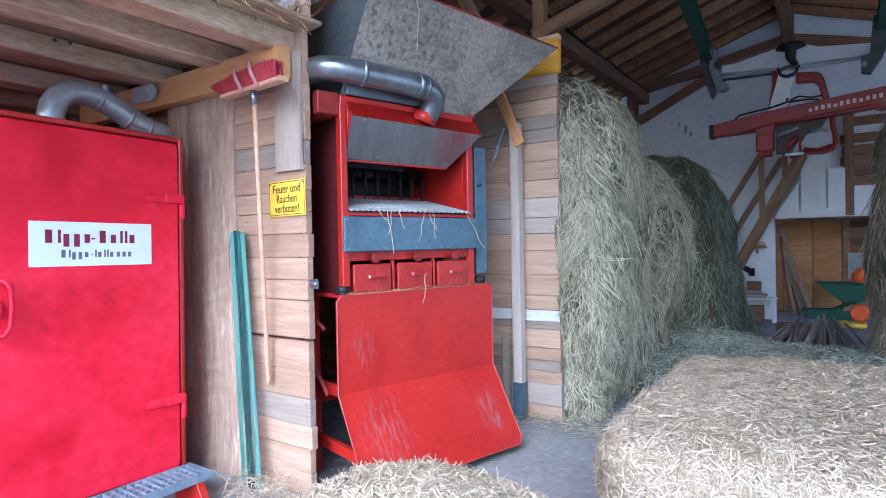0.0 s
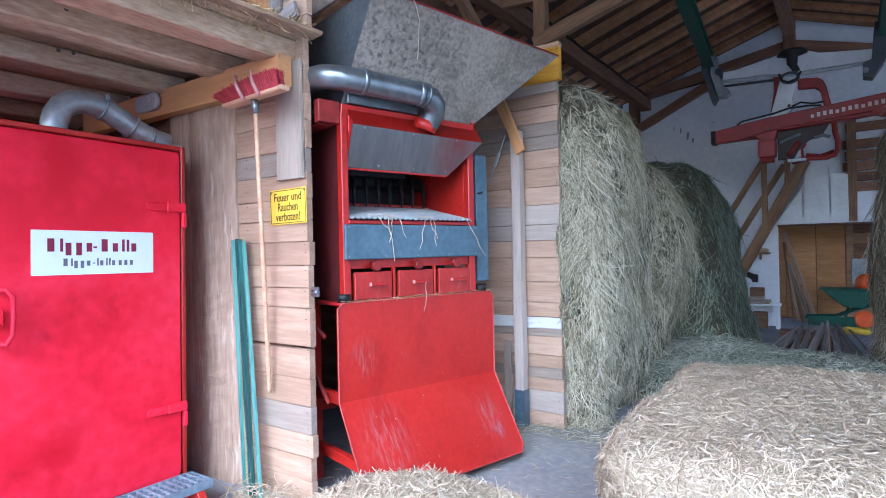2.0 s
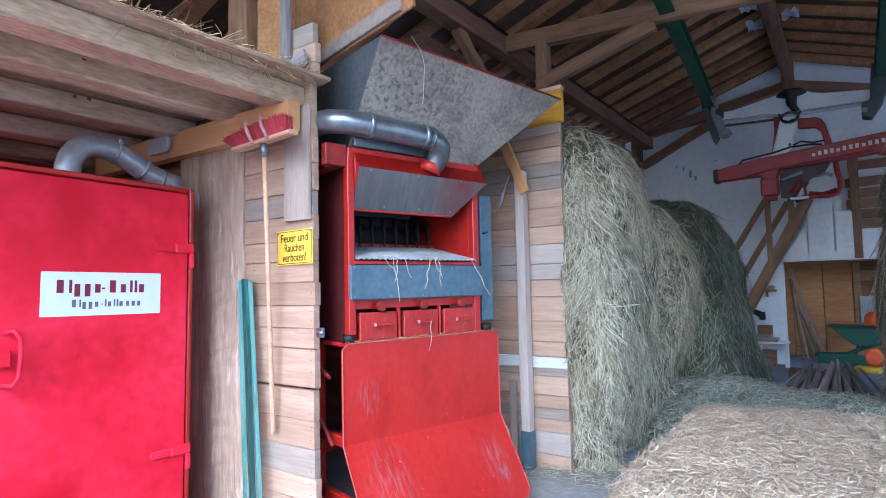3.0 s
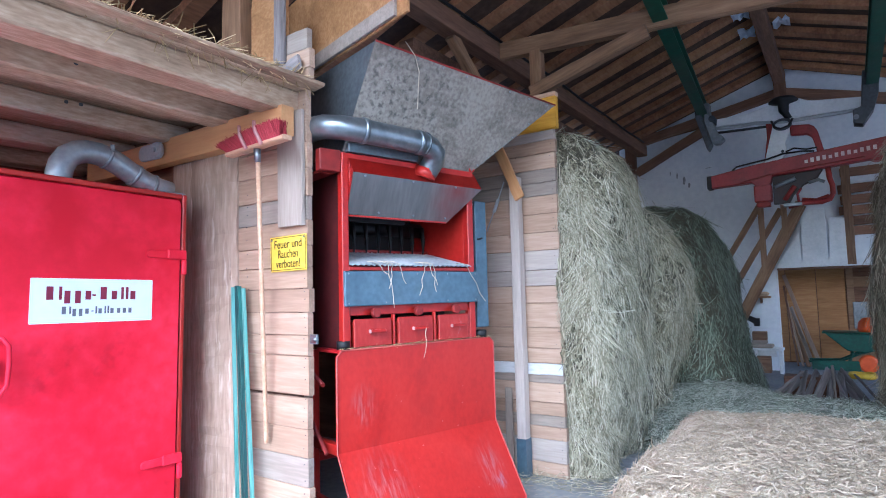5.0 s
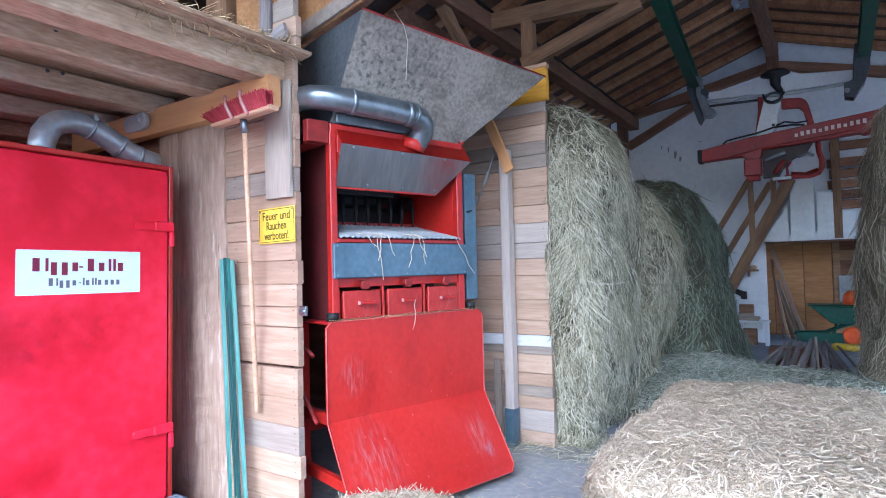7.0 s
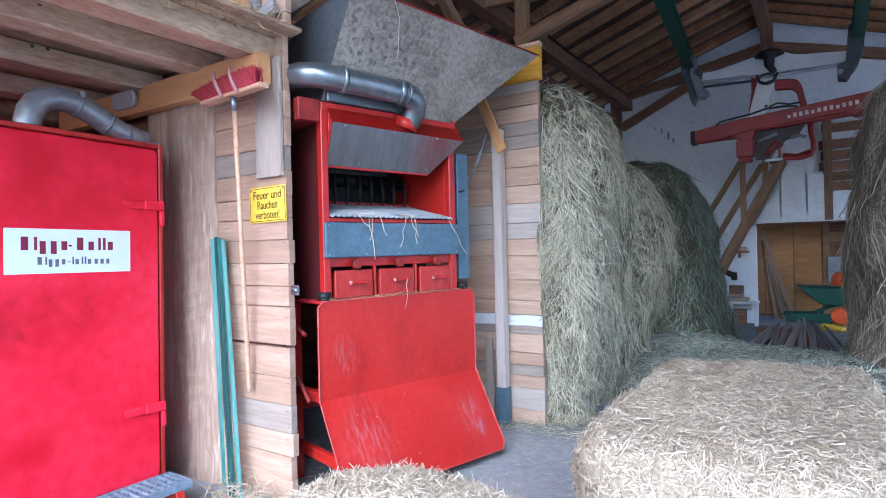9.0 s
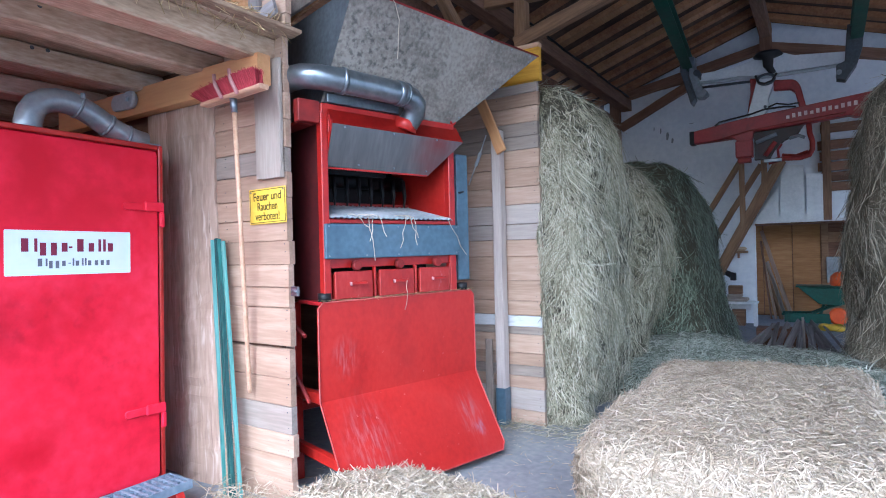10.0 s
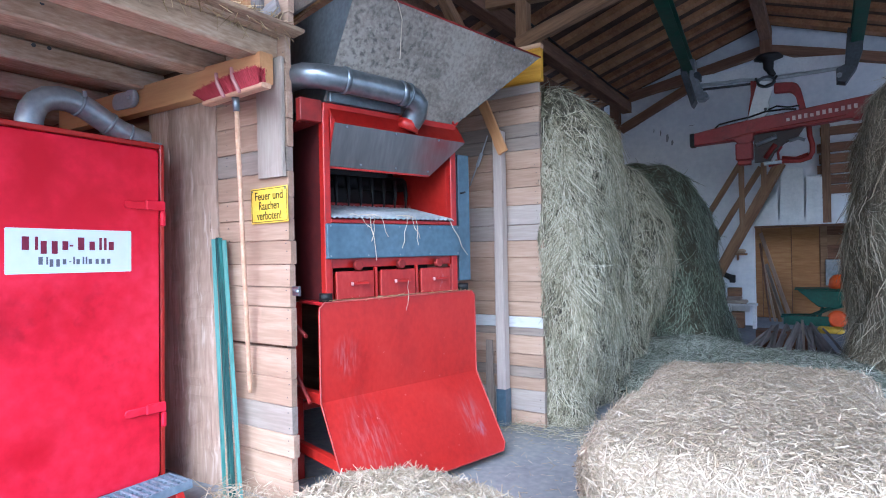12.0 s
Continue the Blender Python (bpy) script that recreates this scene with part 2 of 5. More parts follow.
worn(red_chute, "9c8486", (((-1.13, -0.1, 0.36), (0.28, 1.0, 0.36)), ((-0.22, -0.15, 0.33), (0.16, 1.0, 0.26)), ((-1.2, 0.0, 0.9), (0.14, 1.0, 0.2))), (48.0, 5.0, 9.0), 0.45, 0.75, 0.5)
worn(red_chute, "8494a8", (((-0.17, -0.22, 0.26), (0.06, 1.0, 0.08)),), (40.0, 8.0, 20.0), 0.4, 0.65, 0.6)
worn(red_chute, "c48a88", (((-0.7, -0.05, 0.6), (0.9, 1.0, 0.8)),), (22.0, 22.0, 22.0), 0.69, 0.74, 0.7)
worn(red_chute, "7c1417", (((-0.7, -0.05, 0.8), (1.2, 1.0, 0.8)),), (5.0, 5.0, 3.0), 0.5, 0.75, 0.5)
loft_straw_mat = material("yellowed_straw", ["8f7850", "b59c6d", "d0bb90"], 0.6, island=True, vary=0.5, bump=0.0)
straw_body = material("straw_mass", ["968771", "afa08a", "c3b5a0"], 0.95, scale=(6, 6, 6), fine=9, bump=0.8, depth=0.02)
straw = material("straw_stalk", ["8b7b63", "aa9a80", "bfb098", "d2c6b2"], 0.6, scale=(3, 3, 3), fine=6, bump=0.0, island=True, vary=0.5, stops=[0.2, 0.42, 0.6, 0.85])
# Body much darker than the stalks; shade between them is painted here.
hay_shade_body = material("hay_mass_gap_shade", ["343124", "4a4737", "615d49"], 0.95, scale=(5, 5, 5), fine=9, bump=0.8, depth=0.02)
hay = material("hay_stalk", ["6f6b52", "989377", "b9b397", "dcd7c0"], 0.6, scale=(3, 3, 3), fine=6, bump=0.0, island=True, vary=0.72, stops=[0.2, 0.42, 0.6, 0.85])
# Paler version of that painted gap shade, under the brown stalks.
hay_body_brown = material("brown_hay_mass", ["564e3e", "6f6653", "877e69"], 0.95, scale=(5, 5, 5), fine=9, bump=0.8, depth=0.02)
hay_loose = material("loose_green_hay", ["6c7260", "909684", "aeb3a0", "d0d3c3"], 0.6, scale=(3, 3, 3), fine=6, bump=0.0, island=True, vary=0.6)
# Far stack's deeper shade is put into these darker stalk colours.
hay_shaded = material("shaded_hay_stalk", ["434a3b", "5b6452", "76806b", "9aa38d"], 0.7, scale=(3, 3, 3), fine=6, bump=0.0, island=True, vary=0.6)
hay_brown = material("brown_hay_stalk", ["625c4b", "857c66", "a79d83", "cdc3a9"], 0.7, scale=(3, 3, 3), fine=6, bump=0.0, island=True, vary=0.6)
strap_pink = material("faded_pink_strap", ["9a6a68", "b48481", "c49a96"], 0.7, scale=(9, 9, 9), fine=6, bump=0.1)
twine = material("baler_twine", ["a89a86", "c4b7a2", "d6cbb8"], 0.8, scale=(9, 9, 9), fine=6, bump=0.2)
orange = material("orange_plastic", ["c94a12", "dc5a1c", "e5702f"], 0.45, scale=(3, 3, 3), fine=6, bump=0.03)
leaf_green = material("green_barrow_paint", ["0b372a", "114a3a", "1a5c4b"], 0.45, scale=(3, 3, 3), fine=6, bump=0.05)
yellow_plastic = material("yellow_plastic", ["c7a422", "d8b733", "e0c452"], 0.5, scale=(3, 3, 3), fine=6, bump=0.03)
slat_dark = material("weathered_dark_slat", ["5f5956", "7d7673", "9a9390"], 0.85, scale=W_ALONG, fine=5, bump=0.3, vary=0.2)
ground_mat = material("farmyard_gravel", ["8d8a84", "a5a19a", "b8b4ac"], 0.95, scale=(0.5, 0.5, 0.5), fine=30, bump=0.4)


# ---------------------------------------------------------------- builders
def mesh_of(name, bm, material_):
    me = bpy.data.meshes.new(name)
    bm.to_mesh(me)
    bm.free()
    me.materials.append(material_)
    return me


def part(name, bm, material_, parent=None, label="", m=None, smooth=False):
    """One bmesh as one mesh object, under parent where one is given."""
    me = mesh_of(name, bm, material_)
    if smooth:
        me.polygons.foreach_set("use_smooth", [True] * len(me.polygons))
    ob = new(name, me)
    ob.parent = parent
    if m is not None:
        ob.matrix_basis = m
    return tagged(ob, label)


def thing(name, label, category, m=None, group="", kind=""):
    ob = new(name)
    ob.empty_display_size = 0.1
    if m is not None:
        ob.matrix_basis = m
    return tagged(ob, label, category, group, kind)


def box(bm, lo, hi, bevel=0.004, m=None):
    """A bevelled block between two corners, added to bm."""
    made = bmesh.ops.create_cube(bm, size=1.0)["verts"]
    c = [(a + b) / 2 for a, b in zip(lo, hi)]
    s = [max(abs(b - a), 1e-4) for a, b in zip(lo, hi)]
    for v in made:
        v.co = Vector(c[i] + v.co[i] * s[i] for i in range(3))
    if bevel:
        edges = list({e for v in made for e in v.link_edges})
        out = bmesh.ops.bevel(bm, geom=edges, offset=min(bevel, min(s) * 0.4), segments=1, affect="EDGES", profile=0.5)
        made = list({v for f in out["faces"] for v in f.verts} | {v for v in made if v.is_valid})
    if m is not None:
        bmesh.ops.transform(bm, matrix=m, verts=made)
    return bm


def blocks(*pairs, bevel=0.004):
    bm = bmesh.new()
    for lo, hi in pairs:
        box(bm, lo, hi, bevel)
    return bm


def prism(outline, thick, axis="y", bevel=0.0):
    """A flat outline (list of 2D points) drawn out by thick along an axis."""
    bm = bmesh.new()

    def at(p, d):
        return {"y": (p[0], d, p[1]), "x": (d, p[0], p[1]), "z": (p[0], p[1], d)}[axis]
    a = [bm.verts.new(at(p, 0.0)) for p in outline]
    b = [bm.verts.new(at(p, thick)) for p in outline]
    bm.faces.new(a)
    bm.faces.new(list(reversed(b)))
    for i in range(len(a)):
        j = (i + 1) % len(a)
        bm.faces.new((a[i], b[i], b[j], a[j]))
    bmesh.ops.recalc_face_normals(bm, faces=bm.faces[:])
    if bevel:
        bmesh.ops.bevel(bm, geom=bm.edges[:], offset=bevel, segments=1, affect="EDGES", profile=0.5)
    return bm


def tube(bm, points, radius, sides=12, caps=True):
    """A round tube along points; radius is one number or one for each point."""
    pts = [Vector(p) for p in points]
    rad = radius if isinstance(radius, (list, tuple)) else [radius] * len(pts)
    rings, ref = [], None
    for i, p in enumerate(pts):
        d = (pts[min(i + 1, len(pts) - 1)] - pts[max(i - 1, 0)]).normalized()
        if ref is None:
            ref = d.orthogonal().normalized()
        ref = (ref - d * ref.dot(d)).normalized()
        s = d.cross(ref)
        rings.append([bm.verts.new(p + (ref * math.cos(a) + s * math.sin(a)) * rad[i])
                      for a in (2 * math.pi * k / sides for k in range(sides))])
    for a, b in zip(rings, rings[1:]):
        for k in range(sides):
            f = bm.faces.new((a[k], a[(k + 1) % sides], b[(k + 1) % sides], b[k]))
            f.smooth = True
    if caps:
        bm.faces.new(list(reversed(rings[0])))
        bm.faces.new(rings[-1])
    return bm


def along(p0, p1, spin=0.0):
    """The pose whose x axis runs from p0 to p1, z as near up as can be."""
    d = (Vector(p1) - Vector(p0)).normalized()
    side = Vector((0, 0, 1)).cross(d)
    side = side.normalized() if side.length > 0.05 else Vector((0, 1, 0))
    up = d.cross(side)
    m = Matrix((d, side, up)).transposed().to_4x4()
    return Matrix.Translation(p0) @ m @ pose(0, 0, 0, spin)


def timber_bm(length, w, h, rough=0.004, bevel=0.006, seed=0, cuts=6):
    """A sawn timber along x, slightly uneven."""
    bm = bmesh.new()
    rings = []
    rr = random.Random(seed)
    for i in range(cuts + 1):
        x = length * i / cuts
        c = [(-w / 2, -h / 2), (w / 2, -h / 2), (w / 2, h / 2), (-w / 2, h / 2)]
        ring = []
        for (a, b), (sa, sb) in zip(c, ((-1, -1), (1, -1), (1, 1), (-1, 1))):
            j1, j2 = rr.uniform(-rough, rough), rr.uniform(-rough, rough)
            ring += [bm.verts.new((x, a - sa * bevel + j1, b + j2)), bm.verts.new((x, a + j1, b - sb * bevel + j2))]
        ring = [ring[0], ring[2], ring[3], ring[5], ring[4], ring[6], ring[7], ring[1]]
        rings.append(ring)
    for a, b in zip(rings, rings[1:]):
        for k in range(8):
            bm.faces.new((a[k], b[k], b[(k + 1) % 8], a[(k + 1) % 8]))
    bm.faces.new(rings[0])
    bm.faces.new(list(reversed(rings[-1])))
    bmesh.ops.recalc_face_normals(bm, faces=bm.faces[:])
    return bm


def timber(name, p0, p1, w, h, material_, parent=None, label="", seed=0, rough=0.004, spin=0.0, bevel=0.006):
    m = along(p0, p1, spin)
    length = (Vector(p1) - Vector(p0)).length
    return part(name, timber_bm(length, w, h, rough, bevel, seed), material_, parent, label, m)


def stalks(points, dirs, normals, lengths, widths, curl, seg, rng, droop=0.0, fold=True):
    """Many thin folded blades in arrays: vertices and faces. Each follows its direction and bends on the way."""
    n = len(points)
    dirs = dirs / np.linalg.norm(dirs, axis=1, keepdims=True)
    bend = rng.normal(0, 1, (n, 3)) * curl
    bend -= 0.85 * normals * np.sum(bend * normals, axis=1, keepdims=True)
    side = np.cross(dirs, normals + rng.normal(0, 0.35, (n, 3)))
    side /= np.linalg.norm(side, axis=1, keepdims=True) + 1e-9
    lift = np.cross(side, dirs)
    lift *= np.sign(np.sum(lift * normals, axis=1, keepdims=True) + 1e-9)
    cols = 3 if fold else 2
    verts = np.zeros((n, seg + 1, cols, 3))
    for i in range(seg + 1):
        s = i / seg
        q = points + dirs * (lengths[:, None] * s) + bend * (lengths[:, None] * s * s)
        q[:, 2] -= droop * lengths * s * s
        w = (widths * (1.0 - 0.35 * s * s))[:, None] / 2
        if fold:
            verts[:, i, 0], verts[:, i, 1], verts[:, i, 2] = q - side * w, q + lift * w * 0.8, q + side * w
        else:
            verts[:, i, 0], verts[:, i, 1] = q - side * w, q + side * w
    base = (np.arange(n) * (seg + 1) * cols)[:, None, None]
    i, c = np.meshgrid(np.arange(seg), np.arange(cols - 1), indexing="ij")
    a = (i * cols + c).reshape(1, -1, 1)
    quad = np.concatenate([a, a + 1, a + 1 + cols, a + cols], axis=2) + base
    return verts.reshape(-1, 3), quad.reshape(-1, 4)


def stuff_mesh(name, pieces, materials):
    """pieces: (vertices, quads, material index), joined into one mesh."""
    vs, fs, ms, k = [], [], [], 0
    for v, f, mi in pieces:
        vs.append(v)
        fs.append(f + k)
        ms.append(np.full(len(f), mi, dtype=np.int32))
        k += len(v)
    v, f, mi = np.concatenate(vs), np.concatenate(fs), np.concatenate(ms)
    me = bpy.data.meshes.new(name)
    me.vertices.add(len(v))
    me.vertices.foreach_set("co", v.astype(np.float32).ravel())
    me.loops.add(f.size)
    me.loops.foreach_set("vertex_index", f.astype(np.int32).ravel())
    me.polygons.add(len(f))
    me.polygons.foreach_set("loop_start", np.arange(0, f.size, 4, dtype=np.int32))
    me.polygons.foreach_set("material_index", mi)
    for m in materials:
        me.materials.append(m)
    me.update(calc_edges=True)
    me.validate()
    return me


def lumps(p, scale, seed):
    """Smooth pseudo-random relief from a sum of sines, for arrays of points."""
    g = np.random.RandomState(seed)
    out = np.zeros(len(p))
    for o in range(4):
        for _ in range(5):
            k = g.normal(0, 1, 3) * scale * 1.9 ** o
            out += np.sin(p @ k + g.uniform(0, 6.28)) / 2.0 ** o
    return out / 4.5


def grid_faces(nu, nv, wrap):
    i, j = np.meshgrid(np.arange(nu if wrap else nu - 1), np.arange(nv - 1), indexing="ij")
    a = i * nv + j
    b = ((i + 1) % nu) * nv + j
    return np.stack([a, b, b + 1, a + 1], axis=-1).reshape(-1, 4)


def normals_of(v, nu, nv, wrap):
    g = v.reshape(nu, nv, 3)
    if wrap:
        du = np.roll(g, -1, 0) - np.roll(g, 1, 0)
    else:
        du = np.gradient(g, axis=0)
    dv = np.gradient(g, axis=1)
    n = np.cross(du, dv)
    return (n / (np.linalg.norm(n, axis=2, keepdims=True) + 1e-9)).reshape(-1, 3)


# ---------------------------------------------------------------- ground, floor, shell
def slab(name, lo, hi, material_, label, category, bevel=0.0):
    return tagged(part(name, blocks((lo, hi), bevel=bevel), material_), label, category, "", "structure")


GABLE, RIDGE_X, RIDGE_Z, PITCH = 12.7, -0.73, 5.71, 0.35
bm = bmesh.new()
bmesh.ops.create_grid(bm, x_segments=2, y_segments=2, size=400.0)
tagged(part("ground", bm, ground_mat, m=pose(0, 0, -0.012)), "pale gravel farmyard outside the open barn front", "ground", "", "structure")
slab("floor", (-6.2, -1.0, -0.2), (4.6, 15.2, 0.0), concrete, "dusty grey concrete barn floor with chaff", "floor")
# Out of view; its length and height are set to shape side light.
slab("wall_east", (4.6, 10.2, 0.0), (4.8, GABLE + 0.2, 2.2), plaster, "unseen low white side wall, sized to set the daylight", "wall")
slab("wall_west_front", (-6.4, -1.0, 0.0), (-6.2, 4.9, 4.2), wood_dark, "dark timber side wall behind the container", "wall")
slab("wall_west", (-3.9, 4.9, 0.0), (-3.7, GABLE, 4.45), wood_dark, "dark timber barn side wall behind the hay", "wall")


def roof_z(x):
    return RIDGE_Z - PITCH * abs(x - RIDGE_X)


def build_ceiling():
    """Dark deck of both roof slopes with rafters every 0.6 m, in one mesh."""
    bm = bmesh.new()
    for x1 in (-6.6, 5.0):
        a, b = (RIDGE_X, roof_z(RIDGE_X)), (x1, roof_z(x1))
        q = [bm.verts.new((x, y, z + d)) for d in (0.10, 0.2) for (x, z) in (a, b) for y in (-1.3, 15.3)]
        for f in ((0, 1, 3, 2), (4, 6, 7, 5), (0, 2, 6, 4), (1, 5, 7, 3), (2, 3, 7, 6)):
            bm.faces.new([q[i] for i in f])
    deck = len(bm.faces)
    y = -1.1
    while y < 12.6:
        for x1 in (-6.5, 4.9):
            w = 0.085 + 0.02 * math.sin(y * 7.3)
            lo, hi = sorted((RIDGE_X, x1))
            q = []
            for x in (lo, hi):
                for dy, dz in ((-w, 0.0), (w, 0.0), (w, 0.104), (-w, 0.104)):
                    q.append(bm.verts.new((x, y + dy, roof_z(x) + dz)))
            for f in ((0, 1, 2, 3), (7, 6, 5, 4), (0, 4, 5, 1), (1, 5, 6, 2), (2, 6, 7, 3), (3, 7, 4, 0)):
                bm.faces.new([q[i] for i in f])
        y += 0.58
    bmesh.ops.recalc_face_normals(bm, faces=bm.faces[:])
    for i, f in enumerate(bm.faces):
        f.material_index = 0 if i < deck else 1
    ob = part("ceiling", bm, deck_dark)
    ob.data.materials.append(rafter_wood)
    tagged(ob, "dark brown boarded pitched roof underside with timber rafters", "roof", "", "structure")


build_ceiling()

# gable wall: plastered, with the loft room's opening below 1.93 m
OPEN_L, OPEN_R, OPEN_Z = -1.0, 2.2, 1.93
gable = part("wall_north", prism([(-3.9, 0), (OPEN_L, 0), (OPEN_L, OPEN_Z), (OPEN_R, OPEN_Z), (OPEN_R, 0), (4.8, 0), (4.8, roof_z(4.8) + 0.12),
                                  (RIDGE_X, RIDGE_Z + 0.12), (-3.9, roof_z(-3.9) + 0.12)], 0.2), plaster, m=pose(0, GABLE, 0))
tagged(gable, "white plastered gable wall with an opening under the loft", "wall", "", "structure")
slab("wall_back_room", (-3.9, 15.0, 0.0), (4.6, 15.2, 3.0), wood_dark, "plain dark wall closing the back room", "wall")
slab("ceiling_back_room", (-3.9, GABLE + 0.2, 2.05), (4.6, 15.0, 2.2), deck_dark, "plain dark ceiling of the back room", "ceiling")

# timber frame on the gable
gt = thing("gable_truss", "dark brown roof truss standing against the white gable", "roof truss")
Yg = GABLE - 0.1
timber("top_chord", (-3.72, Yg, 4.72), (RIDGE_X, Yg, 5.3), 0.16, 0.17, wood_dark, gt, seed=1)
timber("top_chord", (RIDGE_X, Yg, 5.3), (4.4, Yg, 3.85), 0.16, 0.17, wood_dark, gt, seed=2)
timber("king_post", (RIDGE_X, Yg - 0.03, 5.2), (RIDGE_X, Yg - 0.03, 5.72), 0.2, 0.2, wood_dark, gt, seed=3)
timber("tie_beam", (-3.72, Yg - 0.01, 4.78), (-2.0, Yg - 0.01, 4.98), 0.14, 0.16, wood_dark, gt, seed=4)
timber("strut", (-3.5, Yg - 0.02, 4.12), (-2.0, Yg - 0.02, 4.86), 0.12, 0.17, wood_dark, gt, seed=5)
timber("wall_post", (-3.62, Yg, 0.0), (-3.62, Yg, 4.7), 0.18, 0.2, wood_dark, gt, seed=6)

# purlins, tie beams and braces of the barn
tagged(timber("ridge_purlin", (RIDGE_X, -1.2, RIDGE_Z - 0.14), (RIDGE_X, GABLE, RIDGE_Z - 0.14), 0.18, 0.24, wood_dark, seed=7), "dark ridge purlin along the roof", "roof beam", "", "structure")
tagged(timber("eave_purlin", (-3.4, 2.6, 4.6), (-3.4, GABLE, 4.6), 0.2, 0.22, wood_dark, seed=8), "dark eave purlin above the hay", "roof beam", "", "structure")
tr = thing("roof_truss", "brown timber tie beam with a diagonal brace and post", "roof truss")
timber("tie_beam", (-3.55, 6.2, 4.63), (2.3, 6.2, 4.22), 0.12, 0.21, wood_truss, tr, seed=9)
timber("brace", (-2.86, 6.09, 3.96), (-1.5, 6.09, 4.33), 0.1, 0.15, wood_truss, tr, seed=10)
timber("post", (-2.83, 6.2, 0.0), (-2.83, 6.2, 4.5), 0.14, 0.14, wood_truss, tr, seed=11)
timber("knee_brace", (-3.4, 5.2, 4.5), (-3.4, 6.0, 3.9), 0.1, 0.14, wood_truss, tr, seed=12)
bm = bmesh.new()
tube(bm, [(-3.275, 2.8 + 0.6 * i, 4.72 + 0.012 * math.sin(i * 1.7)) for i in range(17)], 0.018, 6)
tagged(part("cable", bm, black), "black power cable clipped along the eave beam", "cable")

# ---------------------------------------------------------------- loft, broom wall, right plank wall
WALL_Y = 2.5


def plank_wall(parent, x0, x1, y, seams, thick, uneven, rng, grey, chosen={}):
    """Horizontal planks between the seam heights, each its own piece with a slightly uneven end."""
    for i, (z0, z1) in enumerate(zip(seams, seams[1:])):
        if z1 - z0 < 0.03:
            continue
        e = rng.uniform(-uneven, uneven)
        length = x1 - x0 + e
        d = rng.uniform(-0.002, 0.002)
        bm = timber_bm(length, thick, z1 - z0 - 0.0032, 0.0012, 0.004, rng.randint(0, 999), 4)
        part("plank", bm, chosen.get(i, wood_grey if rng.random() < grey else wood_plank), parent, "", pose(x0, y + thick / 2 + d, (z0 + z1) / 2))


rng = random.Random(4)
wl_ = part("wall_loft", blocks(((-6.2, WALL_Y + 0.05, 0.0), (-2.9, WALL_Y + 0.09, 3.0)), bevel=0.0), wood_dark)
tagged(wl_, "sawn horizontal plank wall beneath the hay loft", "plank wall", "", "structure")
seams = [0.0, 0.15, 0.30, 0.446, 0.623, 0.80, 0.99, 1.006, 1.25, 1.38, 1.525, 1.677, 1.817, 1.953, 2.116, 2.271, 2.449, 2.62, 2.8, 2.97]
plank_wall(wl_, -3.47, -2.757, WALL_Y, seams, 0.045, 0.012, rng, 0.12)
plank_wall(wl_, -2.95, -2.735, WALL_Y, [2.97, 3.11, 3.24, 3.38], 0.045, 0.025, rng, 0.3)
part("plywood_sheet", blocks(((-3.33, WALL_Y + 0.005, 2.98), (-2.957, WALL_Y + 0.03, 3.75)), bevel=0.003), plywood, wl_)
timber("post", (-3.52, WALL_Y + 0.02, 2.98), (-3.52, WALL_Y + 0.02, 4.3), 0.1, 0.22, wood_truss, wl_, seed=26)

# planks' end board, post and patch
tagged(timber("corner_post", (-3.0, WALL_Y + 0.15, 0.0), (-3.0, WALL_Y + 0.15, 3.36), 0.12, 0.11, wood_post, seed=20), "rough corner post behind the plank ends", "timber post", "", "structure")


def hewn_post(x, y, half, depth, high, seed):
    """An axe-hewn post: a blunt arris down its face, uneven flats and scars; local x runs up."""
    g = random.Random(seed)
    bm, rows = bmesh.new(), []
    plan = [(-half, 0.0), (-half * 0.96, -depth * 0.8), (-half * 0.55, -depth * 0.93), (-half * 0.15, -depth), (half * 0.3, -depth * 0.92), (half * 0.8, -depth * 0.75), (half, -depth * 0.45), (half, 0.0)]
    n = 46
    for i in range(n + 1):
        z = high * i / n
        lean = 0.012 * math.sin(z * 2.1)
        rows.append([bm.verts.new((z, -(b + g.uniform(-0.006, 0.006)), -(a + lean + g.uniform(-0.006, 0.006)))) for a, b in plan])
    for a, b in zip(rows, rows[1:]):
        for k in range(len(plan)):
            bm.faces.new((a[k], b[k], b[(k + 1) % len(plan)], a[(k + 1) % len(plan)]))
    bm.faces.new(rows[0])
    bm.faces.new(list(reversed(rows[-1])))
    bmesh.ops.recalc_face_normals(bm, faces=bm.faces[:])
    up = Matrix(((0, 0, -1, x), (0, -1, 0, y), (1, 0, 0, 0), (0, 0, 0, 1)))
    return part("timber_post", bm, wood_post, None, "", up)


tagged(hewn_post(-3.715, WALL_Y + 0.03, 0.262, 0.1, 2.815, 21),
       "wide rough-hewn timber post with bark scars beside the plank wall", "timber post", "", "structure")
tagged(timber("timber_post", (-4.09, WALL_Y, 0.0), (-4.09, WALL_Y, 2.8), 0.1, 0.27, wood_post, seed=22, rough=0.006, bevel=0.01),
       "narrow sawn post behind the red container", "timber post", "", "structure")
tagged(timber("patch_board", (-2.887, WALL_Y - 0.02, 2.08), (-2.887, WALL_Y - 0.02, 2.83), 0.03, 0.24, wood_grey, seed=23), "weathered grey board nailed upright on the plank wall", "board")
tagged(timber("bracket_board", (-2.99, WALL_Y - 0.02, 3.0), (-2.99, WALL_Y - 0.02, 3.7), 0.03, 0.1, slat_dark, seed=24), "grey upright board above the loft floor", "board")
